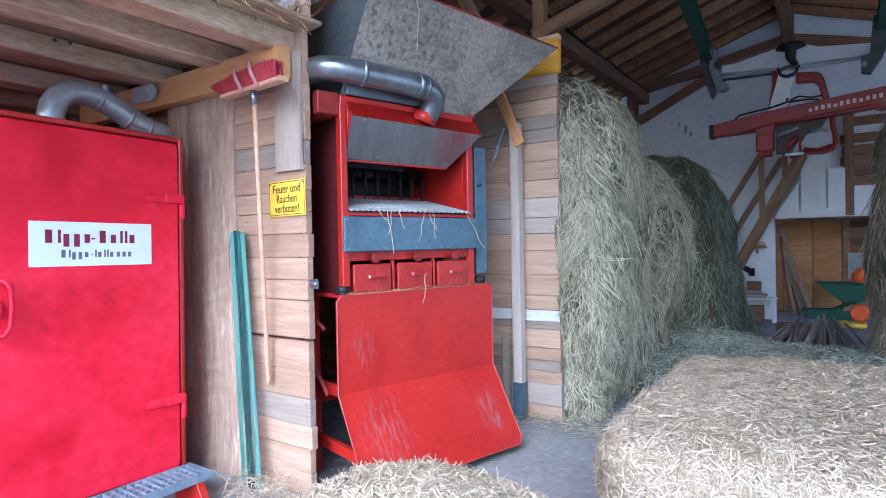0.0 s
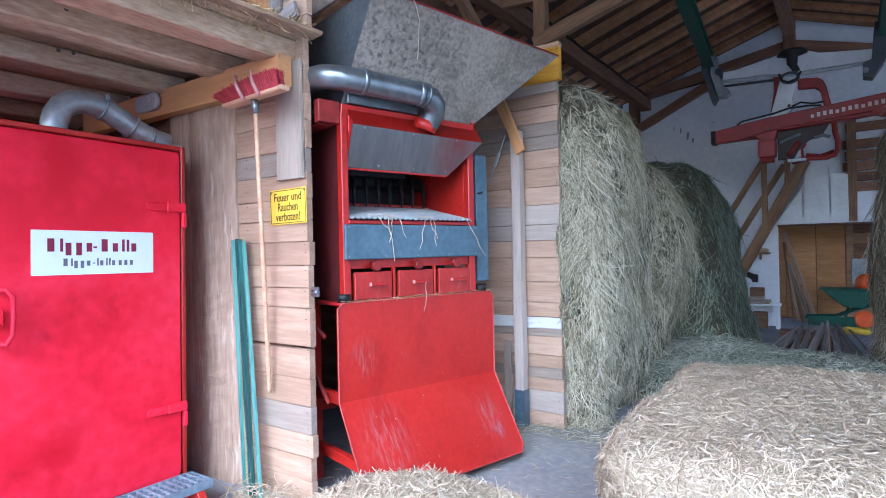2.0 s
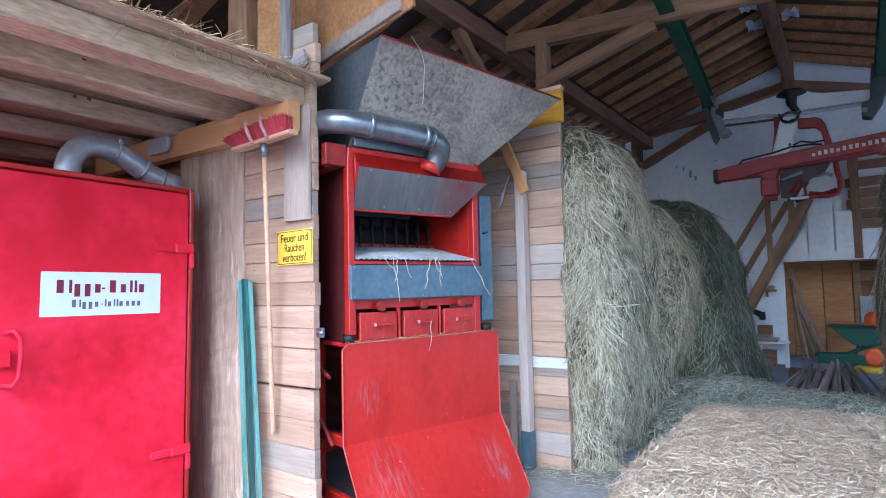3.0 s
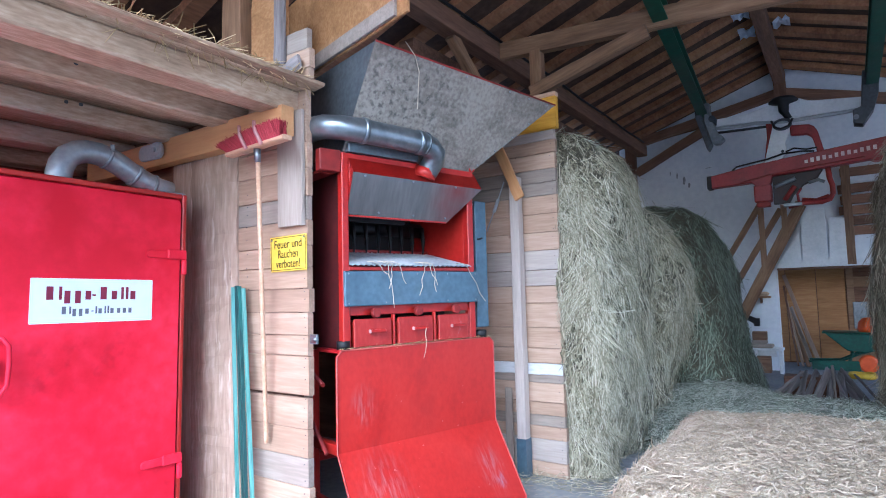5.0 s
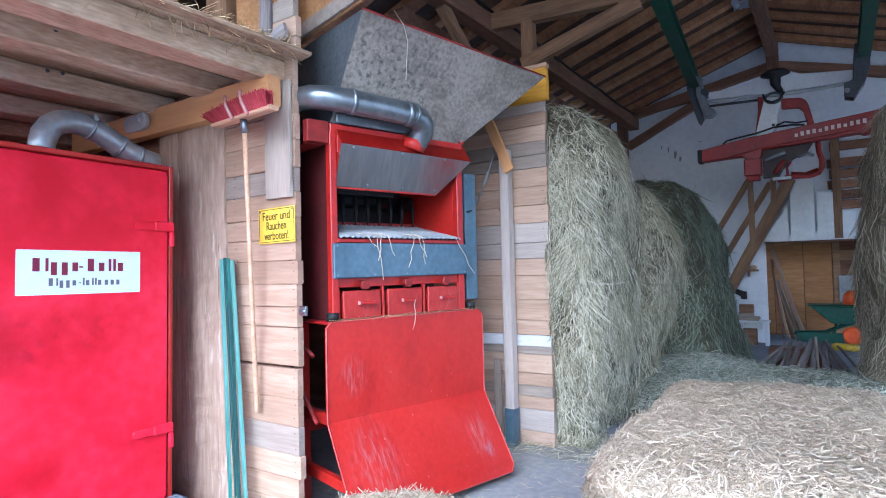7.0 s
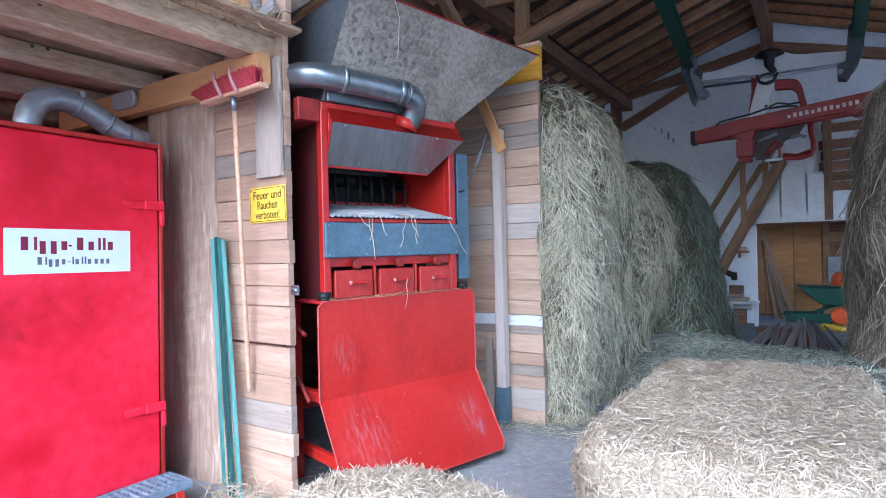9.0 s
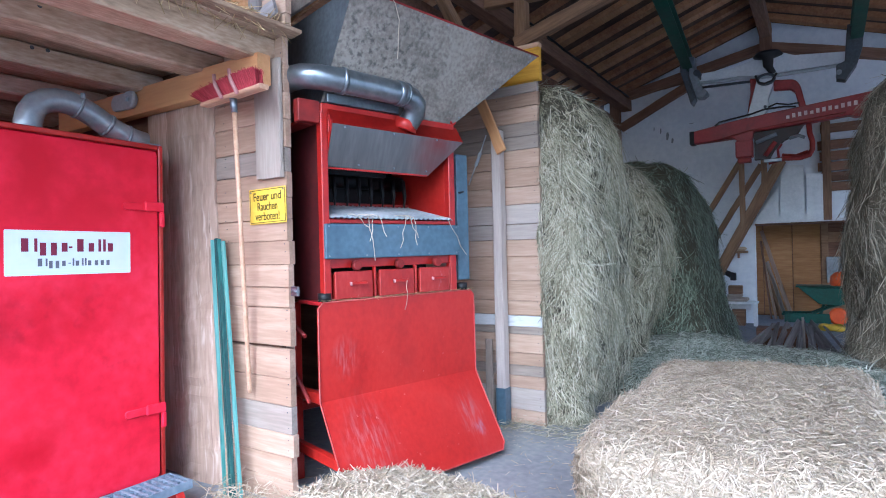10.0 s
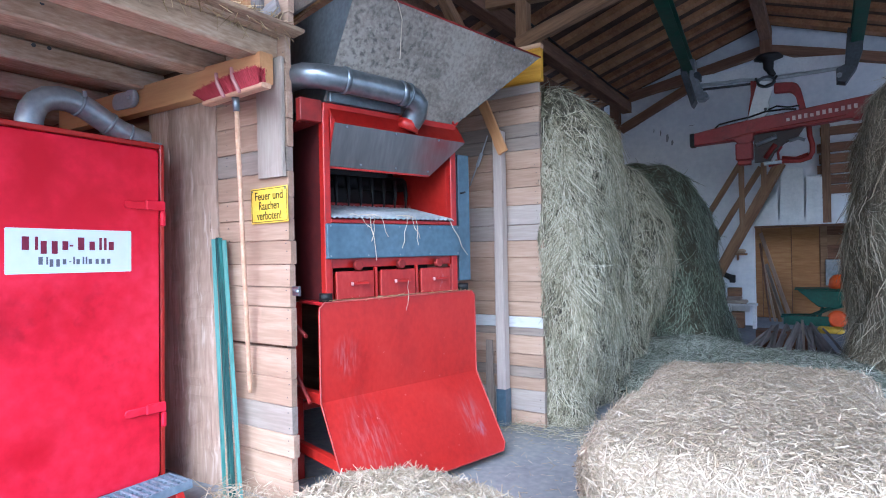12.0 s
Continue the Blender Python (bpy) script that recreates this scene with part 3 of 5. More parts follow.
tagged(timber("bracket_board", (-3.2, WALL_Y - 0.052, 3.0), (-2.76, WALL_Y - 0.052, 3.14), 0.025, 0.1, slat_dark, seed=25), "grey slanted board above the loft floor", "board")

# loft joists and deck
JOISTS = (-2.93, -3.45, -4.18, -5.0, -5.8)
for i, x in enumerate(JOISTS):
    tagged(timber("loft_joist", (x, -0.9, 2.89), (x, WALL_Y - 0.004, 2.89), 0.2, 0.14, wood_joist, seed=30 + i, rough=0.006, bevel=0.012),
           "weathered sawn joist carrying the hay loft", "joist", "loft joists", "structure")
loft = part("floor_loft", blocks(((-6.2, -0.9, 2.996), (-2.9, WALL_Y, 3.01)), bevel=0.0), wood_dark)
tagged(loft, "rough boarded hay loft floor over the container", "loft floor", "", "structure")
rng = random.Random(9)
x = -6.1
while x < -2.9:
    part("plank", timber_bm(3.36, 0.19, 0.03, 0.002, 0.004, rng.randint(0, 99), 4), wood_joist, loft, "", along((x + 0.09, -0.85, 2.979), (x + 0.09, WALL_Y - 0.004, 2.979)))
    x += 0.197

tagged(timber("deck_edge_board", (-2.79, -0.85, 2.982), (-2.705, WALL_Y + 0.06, 2.984), 0.11, 0.028, wood_joist, seed=39, rough=0.006), "rough brown board along the loft floor's edge", "board", "", "structure")

# planed beam on the wall, with its round plate
bb = thing("wall_beam", "pale planed beam with a round metal plate", "beam")
timber("beam", (-5.4, 2.39, 2.765), (-2.81, 2.39, 2.742), 0.1, 0.19, wood_fresh, bb, seed=40, rough=0.002)
ends = [(-4.21 + 0.062 * math.sin(a), 2.765 + 0.062 * math.cos(a)) for a in (math.pi * k / 8 for k in range(9))]
ends += [(-4.43 - 0.062 * math.sin(a), 2.772 - 0.062 * math.cos(a)) for a in (math.pi * k / 8 for k in range(9))]
bm = prism(ends, 0.02, "y", 0.003)
bmesh.ops.translate(bm, verts=bm.verts[:], vec=(0, 2.318, 0))
tube(bm, [(-4.2, 2.318, 2.765), (-4.2, 2.29, 2.765)], [0.07, 0.064], 20)
tube(bm, [(-4.2, 2.29, 2.765), (-4.2, 2.268, 2.765)], [0.02, 0.016], 8)
part("round_plate", bm, zinc, bb, "grey steel washer plate with a bolt")

# plank wall beside the hay, with post, brace and offcuts
ww = part("wall_stall", blocks(((-6.2, 4.79, 0.0), (-2.06, 4.83, 3.05)), bevel=0.0), wood_dark)
tagged(ww, "horizontal plank partition between the machine and the hay", "plank wall", "", "structure")
rng = random.Random(12)
seams = [0.0, 0.127, 0.321, 0.434, 0.53, 0.642, 0.81, 0.983, 1.115, 1.298, 1.516, 1.668, 1.81, 1.987, 2.148, 2.315, 2.481, 2.6, 2.723, 2.864, 2.984, 3.09]
plank_wall(ww, -4.4, -2.02, 4.74, seams, 0.045, 0.006, rng, 0.1, {1: wood_pale, 3: wood_grey, 11: wood_pale, 12: wood_pale, 16: wood_grey, 17: wood_grey, 20: wood_pale})
tagged(timber("painted_strip", (-2.78, 4.728, 0.932), (-2.02, 4.728, 0.932), 0.012, 0.098, whitewash, seed=50), "white painted strip across the plank partition", "strip")
pp = thing("partition_post", "grey-white squared post with a blue painted foot", "timber post")
timber("post", (-2.38, 4.65, 0.0), (-2.38, 4.65, 2.66), 0.1, 0.086, wood_pale, pp, seed=52)
part("painted_foot", blocks(((-2.427, 4.594, 0.0), (-2.333, 4.706, 0.335)), bevel=0.004), blue_steel, pp, "faded blue paint on the foot")
tagged(timber("brace_board", (-2.54, 4.6, 3.0), (-2.29, 4.56, 2.45), 0.03, 0.1, wood_fresh, seed=53), "fresh wooden brace leaning from hopper to post", "brace")
tagged(timber("short_board", (-2.52, 4.66, 0.0), (-2.52, 4.66, 0.76), 0.03, 0.07, wood_grey, seed=54), "short upright board beside the post", "board")
yb = thing("yellow_crate", "yellow painted wooden box end above the partition", "crate")
part("side_panel", blocks(((-2.45, 4.7, 3.07), (-1.98, 4.76, 3.36)), bevel=0.004), yellow_paint, yb)
part("edge_strip", blocks(((-2.2, 4.695, 3.36), (-1.975, 4.765, 3.4)), bevel=0.006), broom_wood, yb, "bare wooden edge strip")
bm = bmesh.new()
tube(bm, [(-2.72, 4.7, 2.2), (-2.64, 4.69, 2.36), (-2.63, 4.69, 2.38), (-2.58, 4.68, 2.48), (-2.57, 4.68, 2.5), (-2.5, 4.66, 2.64)], [0.006, 0.006, 0.016, 0.016, 0.006, 0.006], 8)
tagged(part("tension_rod", bm, zinc), "grey steel turnbuckle rod slanting up to the post", "rod")

# ---------------------------------------------------------------- red container
ct = thing("red_container", "red steel container with a closed hinged door", "container", pose(-3.6, -0.028, 0.026, -0.85))
part("body", blocks(((-2.4, -0.6, 0.1), (-0.035, 2.185, 2.34)), bevel=0.01), red_door, ct)
part("skid", blocks(((-2.3, -0.5, 0.0), (-0.1, -0.3, 0.1)), bevel=0.005), red_dark, ct)
part("skid", blocks(((-2.3, 1.95, 0.0), (-0.1, 2.15, 0.1)), bevel=0.005), red_dark, ct)
fr = blocks(((-0.035, 2.155, 0.12), (0.004, 2.185, 2.337)), ((-0.035, 0.72, 2.305), (0.004, 2.155, 2.337)), ((-0.035, 0.72, 0.12), (0.004, 2.155, 0.15)), bevel=0.006)
part("door_frame", fr, red_paint, ct)


def rounded(y0, y1, z0, z1, r, n=5):
    out = []
    for cy, cz, a0 in ((y1 - r, z0 + r, -90), (y1 - r, z1 - r, 0), (y0 + r, z1 - r, 90), (y0 + r, z0 + r, 180)):
        for k in range(n + 1):
            a = radians(a0 + 90 * k / n)
            out.append((cy + r * math.cos(a), cz + r * math.sin(a)))
    return out


leaf = part("door_leaf", prism(rounded(0.75, 2.142, 0.165, 2.293, 0.035), 0.05, "x", 0.004), red_door, ct, m=pose(-0.04, 0, 0))
for hz in (1.925, 0.615):
    bm = prism(rounded(1.912, 2.09, hz - 0.026, hz + 0.024, 0.022), 0.014, "x", 0.004)
    box(bm, (0.0, 2.045, hz - 0.03), (0.026, 2.175, hz + 0.034), 0.007)
    box(bm, (0.0, 2.145, hz - 0.13), (0.03, 2.175, hz - 0.03), 0.007)
    part("strap_hinge", bm, red_door, leaf, "red painted strap hinge", pose(0.05, 0, 0))
bm = bmesh.new()
tube(bm, [(0.052, 1.12, 1.43), (0.1, 1.16, 1.44), (0.11, 1.185, 1.40), (0.11, 1.19, 1.3), (0.11, 1.185, 1.2), (0.1, 1.16, 1.155), (0.052, 1.12, 1.16)], 0.012, 10)
box(bm, (0.05, 1.06, 1.25), (0.085, 1.16, 1.34), 0.01)
part("handle", bm, red_door, leaf, "red loop handle")
st = part("sticker", prism(rounded(1.287, 1.958, 1.505, 1.757, 0.004, 1), 0.0025, "x"), white_vinyl, leaf, "white sticker with dark red and grey print", pose(0.0505, 0, 0))


def bars(parent, name, material_, words, z0, xh, w, m):
    """Plain upright bars in word groups; a letter: width, top and foot in x-heights."""
    for y, word in words:
        for wide, top, foot in word:
            part(name, blocks(((0, y, z0 + foot * xh), (0.001, y + w * wide * 0.55, z0 + top * xh)), bevel=0), material_, parent, "", m)
            y += w * wide


TALL, LOW, HANG, THIN, DASH = (1.15, 1.45, 0.0), (1.0, 1.0, 0.0), (1.0, 1.0, -0.42), (0.5, 1.45, 0.0), (0.65, 0.6, 0.4)
bars(st, "printed_bar", ink_red, ((1.365, (TALL, THIN, HANG, HANG, LOW)), (1.603, (DASH,)), (1.648, (TALL, LOW, THIN, THIN, LOW))), 1.637, 0.051, 0.055, pose(0.0027, 0, 0))
bars(st, "printed_bar", ink_grey, ((1.445, (TALL, THIN, HANG, HANG, LOW, DASH, THIN, LOW, THIN, THIN, LOW)), (1.745, (LOW, LOW, LOW))), 1.555, 0.03, 0.0335, pose(0.0027, 0, 0))

ep = thing("exhaust_elbow", "bent galvanised pipe arching over the container roof", "duct pipe")
arc = [(-3.8, y, z) for y, z in ((1.49, 2.3), (1.49, 2.40), (1.505, 2.46), (1.535, 2.51), (1.585, 2.545), (1.645, 2.56), (1.71, 2.558), (1.77, 2.542), (1.83, 2.515), (1.90, 2.475), (1.97, 2.437), (2.04, 2.407), (2.11, 2.387), (2.18, 2.375))]
part("pipe", tube(bmesh.new(), arc, 0.072, 24), dull_pipe, ep)
for p, q in (((-3.8, 1.755, 2.546), (-3.8, 1.77, 2.541)), ((-3.8, 1.93, 2.459), (-3.8, 1.948, 2.45)), ((-3.8, 2.05, 2.404), (-3.8, 2.066, 2.4))):
    part("clamp_ring", tube(bmesh.new(), [p, q], 0.078, 24), steel, ep, "steel clamp ring")
part("clamp_ear", blocks(((-3.735, 1.75, 2.58), (-3.72, 1.775, 2.615)), bevel=0.002), steel, ep)
for y0 in (1.42, 2.09):
    part("flange", blocks(((-3.9, y0, 2.345), (-3.7, y0 + 0.15, 2.36)), bevel=0.002), steel, ep)

sp = thing("container_step", "galvanised grating step in front of the container door", "step")
fm = blocks(((-3.50, 0.85, 0.15), (-3.485, 2.13, 0.2)), ((-3.27, 0.85, 0.15), (-3.255, 2.13, 0.2)), ((-3.485, 0.85, 0.15), (-3.27, 0.865, 0.2)), ((-3.485, 2.115, 0.15), (-3.27, 2.13, 0.2)), bevel=0.002)
part("frame", fm, grating, sp)
y = 0.885
while y < 2.11:
    part("bar", blocks(((-3.485, y, 0.165), (-3.27, y + 0.016, 0.198)), bevel=0.003), grating, sp)
    y += 0.046
for xx in (-3.43, -3.38, -3.32):
    part("cross_rod", blocks(((xx, 0.865, 0.185), (xx + 0.006, 2.115, 0.196)), bevel=0.0), grating, sp)
for yy in (0.95, 2.02):
    part("bracket", prism([(-3.5, 0.148), (-3.26, 0.148), (-3.16, 0.0), (-3.5, 0.0)], 0.05, "y", 0.003), red_paint, sp, "red steel bracket", pose(0, yy, 0))

# ---------------------------------------------------------------- broom, battens, sign
br = thing("broom", "broom hung upside with red bristles and pale wooden handle", "broom")
part("head", timber_bm(0.6, 0.07, 0.03, 0.001, 0.008, 1, 4), broom_wood, br, "pale wooden broom head", along((-3.27, 2.29, 2.572), (-2.68, 2.27, 2.585)))
g = np.random.RandomState(5)
n = 6500
u = g.uniform(0, 1, n)
root = np.stack([-3.25 + 0.55 * u, 2.285 + g.uniform(-0.03, 0.03, n) - 0.02 * u, 2.58 + 0.014 * u], 1)
dr = np.stack([-1.35 * (1 - u) ** 1.5 - 0.2 + g.normal(0, 0.1, n), g.normal(-0.05, 0.1, n), np.ones(n)], 1)
ln = 0.125 - 0.022 * u + g.uniform(-0.01, 0.006, n)
v, f = stalks(root, dr, np.tile([0.3, -1, 0.0], (n, 1)), ln, np.full(n, 0.0045), 0.06, 2, g, 0.0, False)
ob = new("bristles", stuff_mesh("bristles", [(v, f, 0)], [bristle_red]))
ob.parent = br
core = prism([(-3.32, 2.63), (-3.24, 2.586), (-2.70, 2.6), (-2.715, 2.68), (-2.9, 2.675), (-3.24, 2.665)], 0.05, "y", 0.012)
part("bristle_block", core, bristle_red, br, "", pose(0, 2.255, 0))
for xx, xz in ((-3.05, 2.585), (-2.90, 2.59)):
    bm = bmesh.new()
    tube(bm, [(xx + 0.03, 2.235, xz - 0.02), (xx - 0.02, 2.225, xz + 0.07), (xx - 0.05, 2.24, xz + 0.14)], 0.012, 6)
    part("strap", bm, strap_pink, br, "faded pink strap over the bristles")
bm = bmesh.new()
tube(bm, [(-2.975, 2.285, 2.565), (-2.975, 2.29, 2.48)], [0.024, 0.019], 12)
part("ferrule", bm, galv_pipe, br, "bright metal ferrule")
bm = bmesh.new()
tube(bm, [(-2.975, 2.29, 2.5), (-3.03, 2.36, 1.7), (-3.10, 2.45, 0.72), (-3.102, 2.452, 0.69)], [0.0145, 0.0145, 0.0145, 0.011], 12)
part("handle", bm, broom_wood, br)

gb = ((-3.43, 0.0, 1.70), (-3.392, 0.014, 1.71), (-3.352, -0.006, 1.705), (-3.315, 0.01, 1.69))
for i, (xx, dy, zt) in enumerate(gb):
    ob = timber("green_batten", (xx + 0.17 + 0.012 * i, 2.36 + dy, 0.0), (xx, 2.43 + dy * 0.3, zt), 0.022, 0.027, green_batten, seed=60 + i, rough=0.001, bevel=0.002)
    tagged(ob, "thin green stained batten leaning on the plank wall", "batten", "green battens")

sg = thing("warning_sign", "yellow metal sign with black German no-fire warning", "sign", pose(-2.925, 2.492, 1.908, 0, -1.0, 0))
part("plate", blocks(((-0.175, -0.006, -0.115), (0.175, -0.002, 0.115)), bevel=0.001), yellow_sign, sg)
fr = blocks(((-0.166, -0.0075, 0.103), (0.166, -0.0062, 0.107)), ((-0.166, -0.0075, -0.107), (0.166, -0.0062, -0.103)), ((-0.168, -0.0075, -0.103), (-0.164, -0.0062, 0.103)), ((0.164, -0.0075, -0.103), (0.168, -0.0062, 0.103)), bevel=0)
part("border", fr, ink_black, sg)


def lettering(text, size, material_, parent, m, width):
    cu = bpy.data.curves.new("lettering", "FONT")
    cu.body, cu.size, cu.align_x, cu.align_y, cu.extrude, cu.offset = text, size, "CENTER", "CENTER", 0.0006, 0.0006
    tmp = bpy.data.objects.new("lettering", cu)
    scene.collection.objects.link(tmp)
    bpy.context.view_layer.update()
    me = bpy.data.meshes.new_from_object(tmp.evaluated_get(bpy.context.evaluated_depsgraph_get()))
    bpy.data.objects.remove(tmp)
    xs = [v.co.x for v in me.vertices]
    k = width / (max(xs) - min(xs))
    me.transform(Matrix.Diagonal((k, 1, 1, 1)))
    me.materials.clear()
    me.materials.append(material_)
    ob = new("lettering", me)
    ob.parent, ob.matrix_basis = parent, m
    return ob


for txt, zz, wd in (("Feuer und", 0.06, 0.262), ("Rauchen", -0.004, 0.19), ("verboten!", -0.068, 0.232)):
    lettering(txt, 0.077, ink_black, sg, pose(0, -0.0072, zz, 90, 0, 0), wd)
for dx in (-0.155, 0.155):
    part("screw", tube(bmesh.new(), [(dx, -0.006, 0.095), (dx, -0.011, 0.095)], 0.006, 8), steel, sg)
lt = thing("door_latch", "small bright metal latch on the plank wall's edge", "latch")
part("plate", blocks(((-2.72, 2.48, 1.33), (-2.66, 2.5, 1.39)), bevel=0.003), galv_pipe, lt)
part("bolt", tube(bmesh.new(), [(-2.70, 2.475, 1.36), (-2.645, 2.475, 1.36)], 0.012, 8), galv_pipe, lt)

# ---------------------------------------------------------------- red straw machine (x along its front, y to its back)
mc = thing("straw_machine", "red and blue straw processing machine with open feed table", "farm machine", pose(-2.29, 4.0, 0, 0, 0, 74.5))


def bent_panel(x0, x1, rows, thick, r):
    """A sheet of that thickness that follows the (y, z) rows, with cut corners at the ends."""
    bm = bmesh.new()
    n = len(rows)
    front, back = [], []
    for i, (y, z) in enumerate(rows):
        cut = r if i in (0, n - 1) else 0.0
        front.append([bm.verts.new((x, y, z)) for x in (x0 + cut, x0 + cut + 0.02, x1 - cut - 0.02, x1 - cut)])
        back.append([bm.verts.new((x, y + thick, z)) for x in (x0 + cut, x0 + cut + 0.02, x1 - cut - 0.02, x1 - cut)])
    for i in range(n - 1):
        for k in range(3):
            bm.faces.new((front[i][k], front[i][k + 1], front[i + 1][k + 1], front[i + 1][k]))
            bm.faces.new((back[i][k], back[i + 1][k], back[i + 1][k + 1], back[i][k + 1]))
        bm.faces.new((front[i][0], front[i + 1][0], back[i + 1][0], back[i][0]))
        bm.faces.new((front[i][3], back[i][3], back[i + 1][3], front[i + 1][3]))
    for i, flip in ((0, True), (n - 1, False)):
        for k in range(3):
            bm.faces.new((front[i][k], back[i][k], back[i][k + 1], front[i][k + 1]))
    bmesh.ops.recalc_face_normals(bm, faces=bm.faces[:])
    return bm


chute = part("chute_panel", bent_panel(-1.40, 0.0, [(0.0, 1.27), (0.0, 1.235), (0.0, 0.628), (-0.298, 0.12), (-0.32, 0.075)], 0.012, 0.04), red_chute, mc, "scuffed red chute panel, kinked outward at the foot")
edge = [(-1.36, -0.004, 1.272), (-1.398, -0.004, 1.235), (-1.4, -0.004, 0.63), (-1.4, -0.302, 0.12), (-1.36, -0.324, 0.073), (-0.04, -0.324, 0.073), (0.0, -0.302, 0.12), (0.0, -0.004, 0.63), (-0.002, -0.004, 1.235), (-0.04, -0.004, 1.272), (-1.36, -0.004, 1.272)]
part("edge_bead", tube(bmesh.new(), edge, 0.005, 6), chute_edge, chute, "paint worn pale along the panel edge")
part("table_top", blocks(((-1.37, 0.012, 1.25), (-0.03, 0.32, 1.275)), bevel=0.004), red_worn, mc)
for s in (-1.36, -0.08):
    part("leg", blocks(((s, 0.42, 0.0), (s + 0.06, 0.48, 1.25)), bevel=0.004), red_paint, mc)
    part("leg", blocks(((s, 1.0, 0.0), (s + 0.06, 1.06, 1.25)), bevel=0.004), red_paint, mc)
for zz in (0.22, 0.6):
    part("side_rail", blocks(((-1.375, -0.19 if zz < 0.4 else 0.014, zz), (-1.33, 1.06, zz + 0.07)), bevel=0.004), red_paint, mc)
part("cross_rail", blocks(((-1.36, 1.02, 0.3), (-0.02, 1.06, 0.37)), bevel=0.004), red_paint, mc)
part("strut", tube(bmesh.new(), [(-1.43, 0.08, 0.62), (-1.43, 0.75, 1.22)], 0.014, 8), red_dark, mc)
part("strut", tube(bmesh.new(), [(-1.43, 0.12, 1.05), (-1.43, 0.6, 1.25)], 0.014, 8), red_dark, mc)

# cabinet: uprights, back, floor, drawers
for s0, s1 in ((-1.345, -1.295), (-0.235, -0.175)):
    part("upright", blocks(((s0, 0.0, 1.275), (s1, 0.06, 2.52)), bevel=0.005), red_paint, mc)
part("side_wall", blocks(((-0.23, 0.06, 1.6), (-0.2, 1.1, 2.5)), bevel=0.003), red_paint, mc)
# Same red paint as its neighbour, with the recess shade painted in.
part("side_wall", blocks(((-1.335, 0.06, 1.276), (-1.31, 1.1, 2.5)), bevel=0.003), shaded_red, mc)
# Black here is the cabinet's inner shade, put into the wall colour.
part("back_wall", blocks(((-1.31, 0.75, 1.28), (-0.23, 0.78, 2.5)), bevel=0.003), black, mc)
part("lower_front", blocks(((-1.295, 0.02, 1.49), (-0.235, 0.06, 1.555)), bevel=0.004), red_paint, mc)
# Black sheet behind the drawers stands for shade in their gaps.
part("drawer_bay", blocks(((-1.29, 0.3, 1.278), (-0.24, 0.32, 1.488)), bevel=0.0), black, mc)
for s0, s1 in ((-1.27, -0.975), (-0.915, -0.612), (-0.555, -0.265)):
    dw = part("drawer", blocks(((s0, -0.012, 1.284), (s1, 0.01, 1.468)), ((s0 + 0.01, 0.01, 1.285), (s1 - 0.01, 0.28, 1.45)), bevel=0.005), red_drawer, mc)
    c = (s0 + s1) / 2 + 0.02
    hb = blocks(((c - 0.06, -0.05, 1.375), (c + 0.06, -0.03, 1.395)), ((c - 0.06, -0.03, 1.377), (c - 0.045, -0.012, 1.393)), ((c + 0.045, -0.03, 1.377), (c + 0.06, -0.012, 1.393)), bevel=0.003)
    part("handle", hb, red_paint, dw, "red bar handle")
    part("handle_end", blocks(((c - 0.072, -0.052, 1.373), (c - 0.06, -0.03, 1.397)), bevel=0.003), strap_pink, dw, "pale worn handle end")
    part("latch_knob", tube(bmesh.new(), [(c - 0.01, -0.012, 1.505), (c - 0.01, -0.045, 1.505)], [0.034, 0.03], 14), red_dark, mc, "round red turn latch")
for s in (-1.30, -0.945, -0.583, -0.245):
    part("divider", blocks(((s - 0.009, 0.0, 1.279), (s + 0.009, 0.03, 1.49)), bevel=0.003), red_paint, mc)
bf = part("blue_panel", blocks(((-1.345, -0.03, 1.553), (-0.17, 0.0, 1.785)), bevel=0.006), blue_steel, mc, "slate-blue sheet steel front panel")
for s in (-1.32, -1.03, -0.76, -0.48, -0.2):
    for zz in (1.572, 1.768):
        part("rivet", tube(bmesh.new(), [(s, -0.03, zz), (s, -0.034, zz)], 0.006, 6), steel, bf)
part("tray_edge", blocks(((-1.3, -0.005, 1.79), (-0.23, 0.02, 1.815)), bevel=0.003), red_paint, mc)
# Black slab stands for the shade under the feed tray.
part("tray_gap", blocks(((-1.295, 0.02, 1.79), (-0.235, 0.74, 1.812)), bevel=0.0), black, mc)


def corrugated(x0, x1, y0, y1, z, rise, ridges, high):
    bm, top = bmesh.new(), []
    for i in range(ridges * 2 + 1):
        x = x0 + (x1 - x0) * i / (ridges * 2)
        h = high if i % 2 else 0.0
        top.append([bm.verts.new((x, y, z + h + dz + (rise if y == y1 else 0.0))) for y in (y0, y1) for dz in (0.0, -0.006)])
    for a, b in zip(top, top[1:]):
        for i, j in ((0, 2), (2, 3), (3, 1), (1, 0)):
            bm.faces.new((a[i], b[i], b[j], a[j]))
    bmesh.ops.recalc_face_normals(bm, faces=bm.faces[:])
    return bm


part("corrugated_tray", corrugated(-1.29, -0.78, -0.035, 0.5, 1.824, 0.12, 12, 0.013), tray_metal, mc, "white corrugated feed tray")
part("corrugated_tray", corrugated(-0.77, -0.24, -0.035, 0.5, 1.824, 0.12, 12, 0.013), tray_metal, mc, "white corrugated feed tray")
part("rotor", tube(bmesh.new(), [(-1.29, 0.62, 2.16), (-0.24, 0.62, 2.16)], 0.06, 16), black, mc, "black rotor shaft")
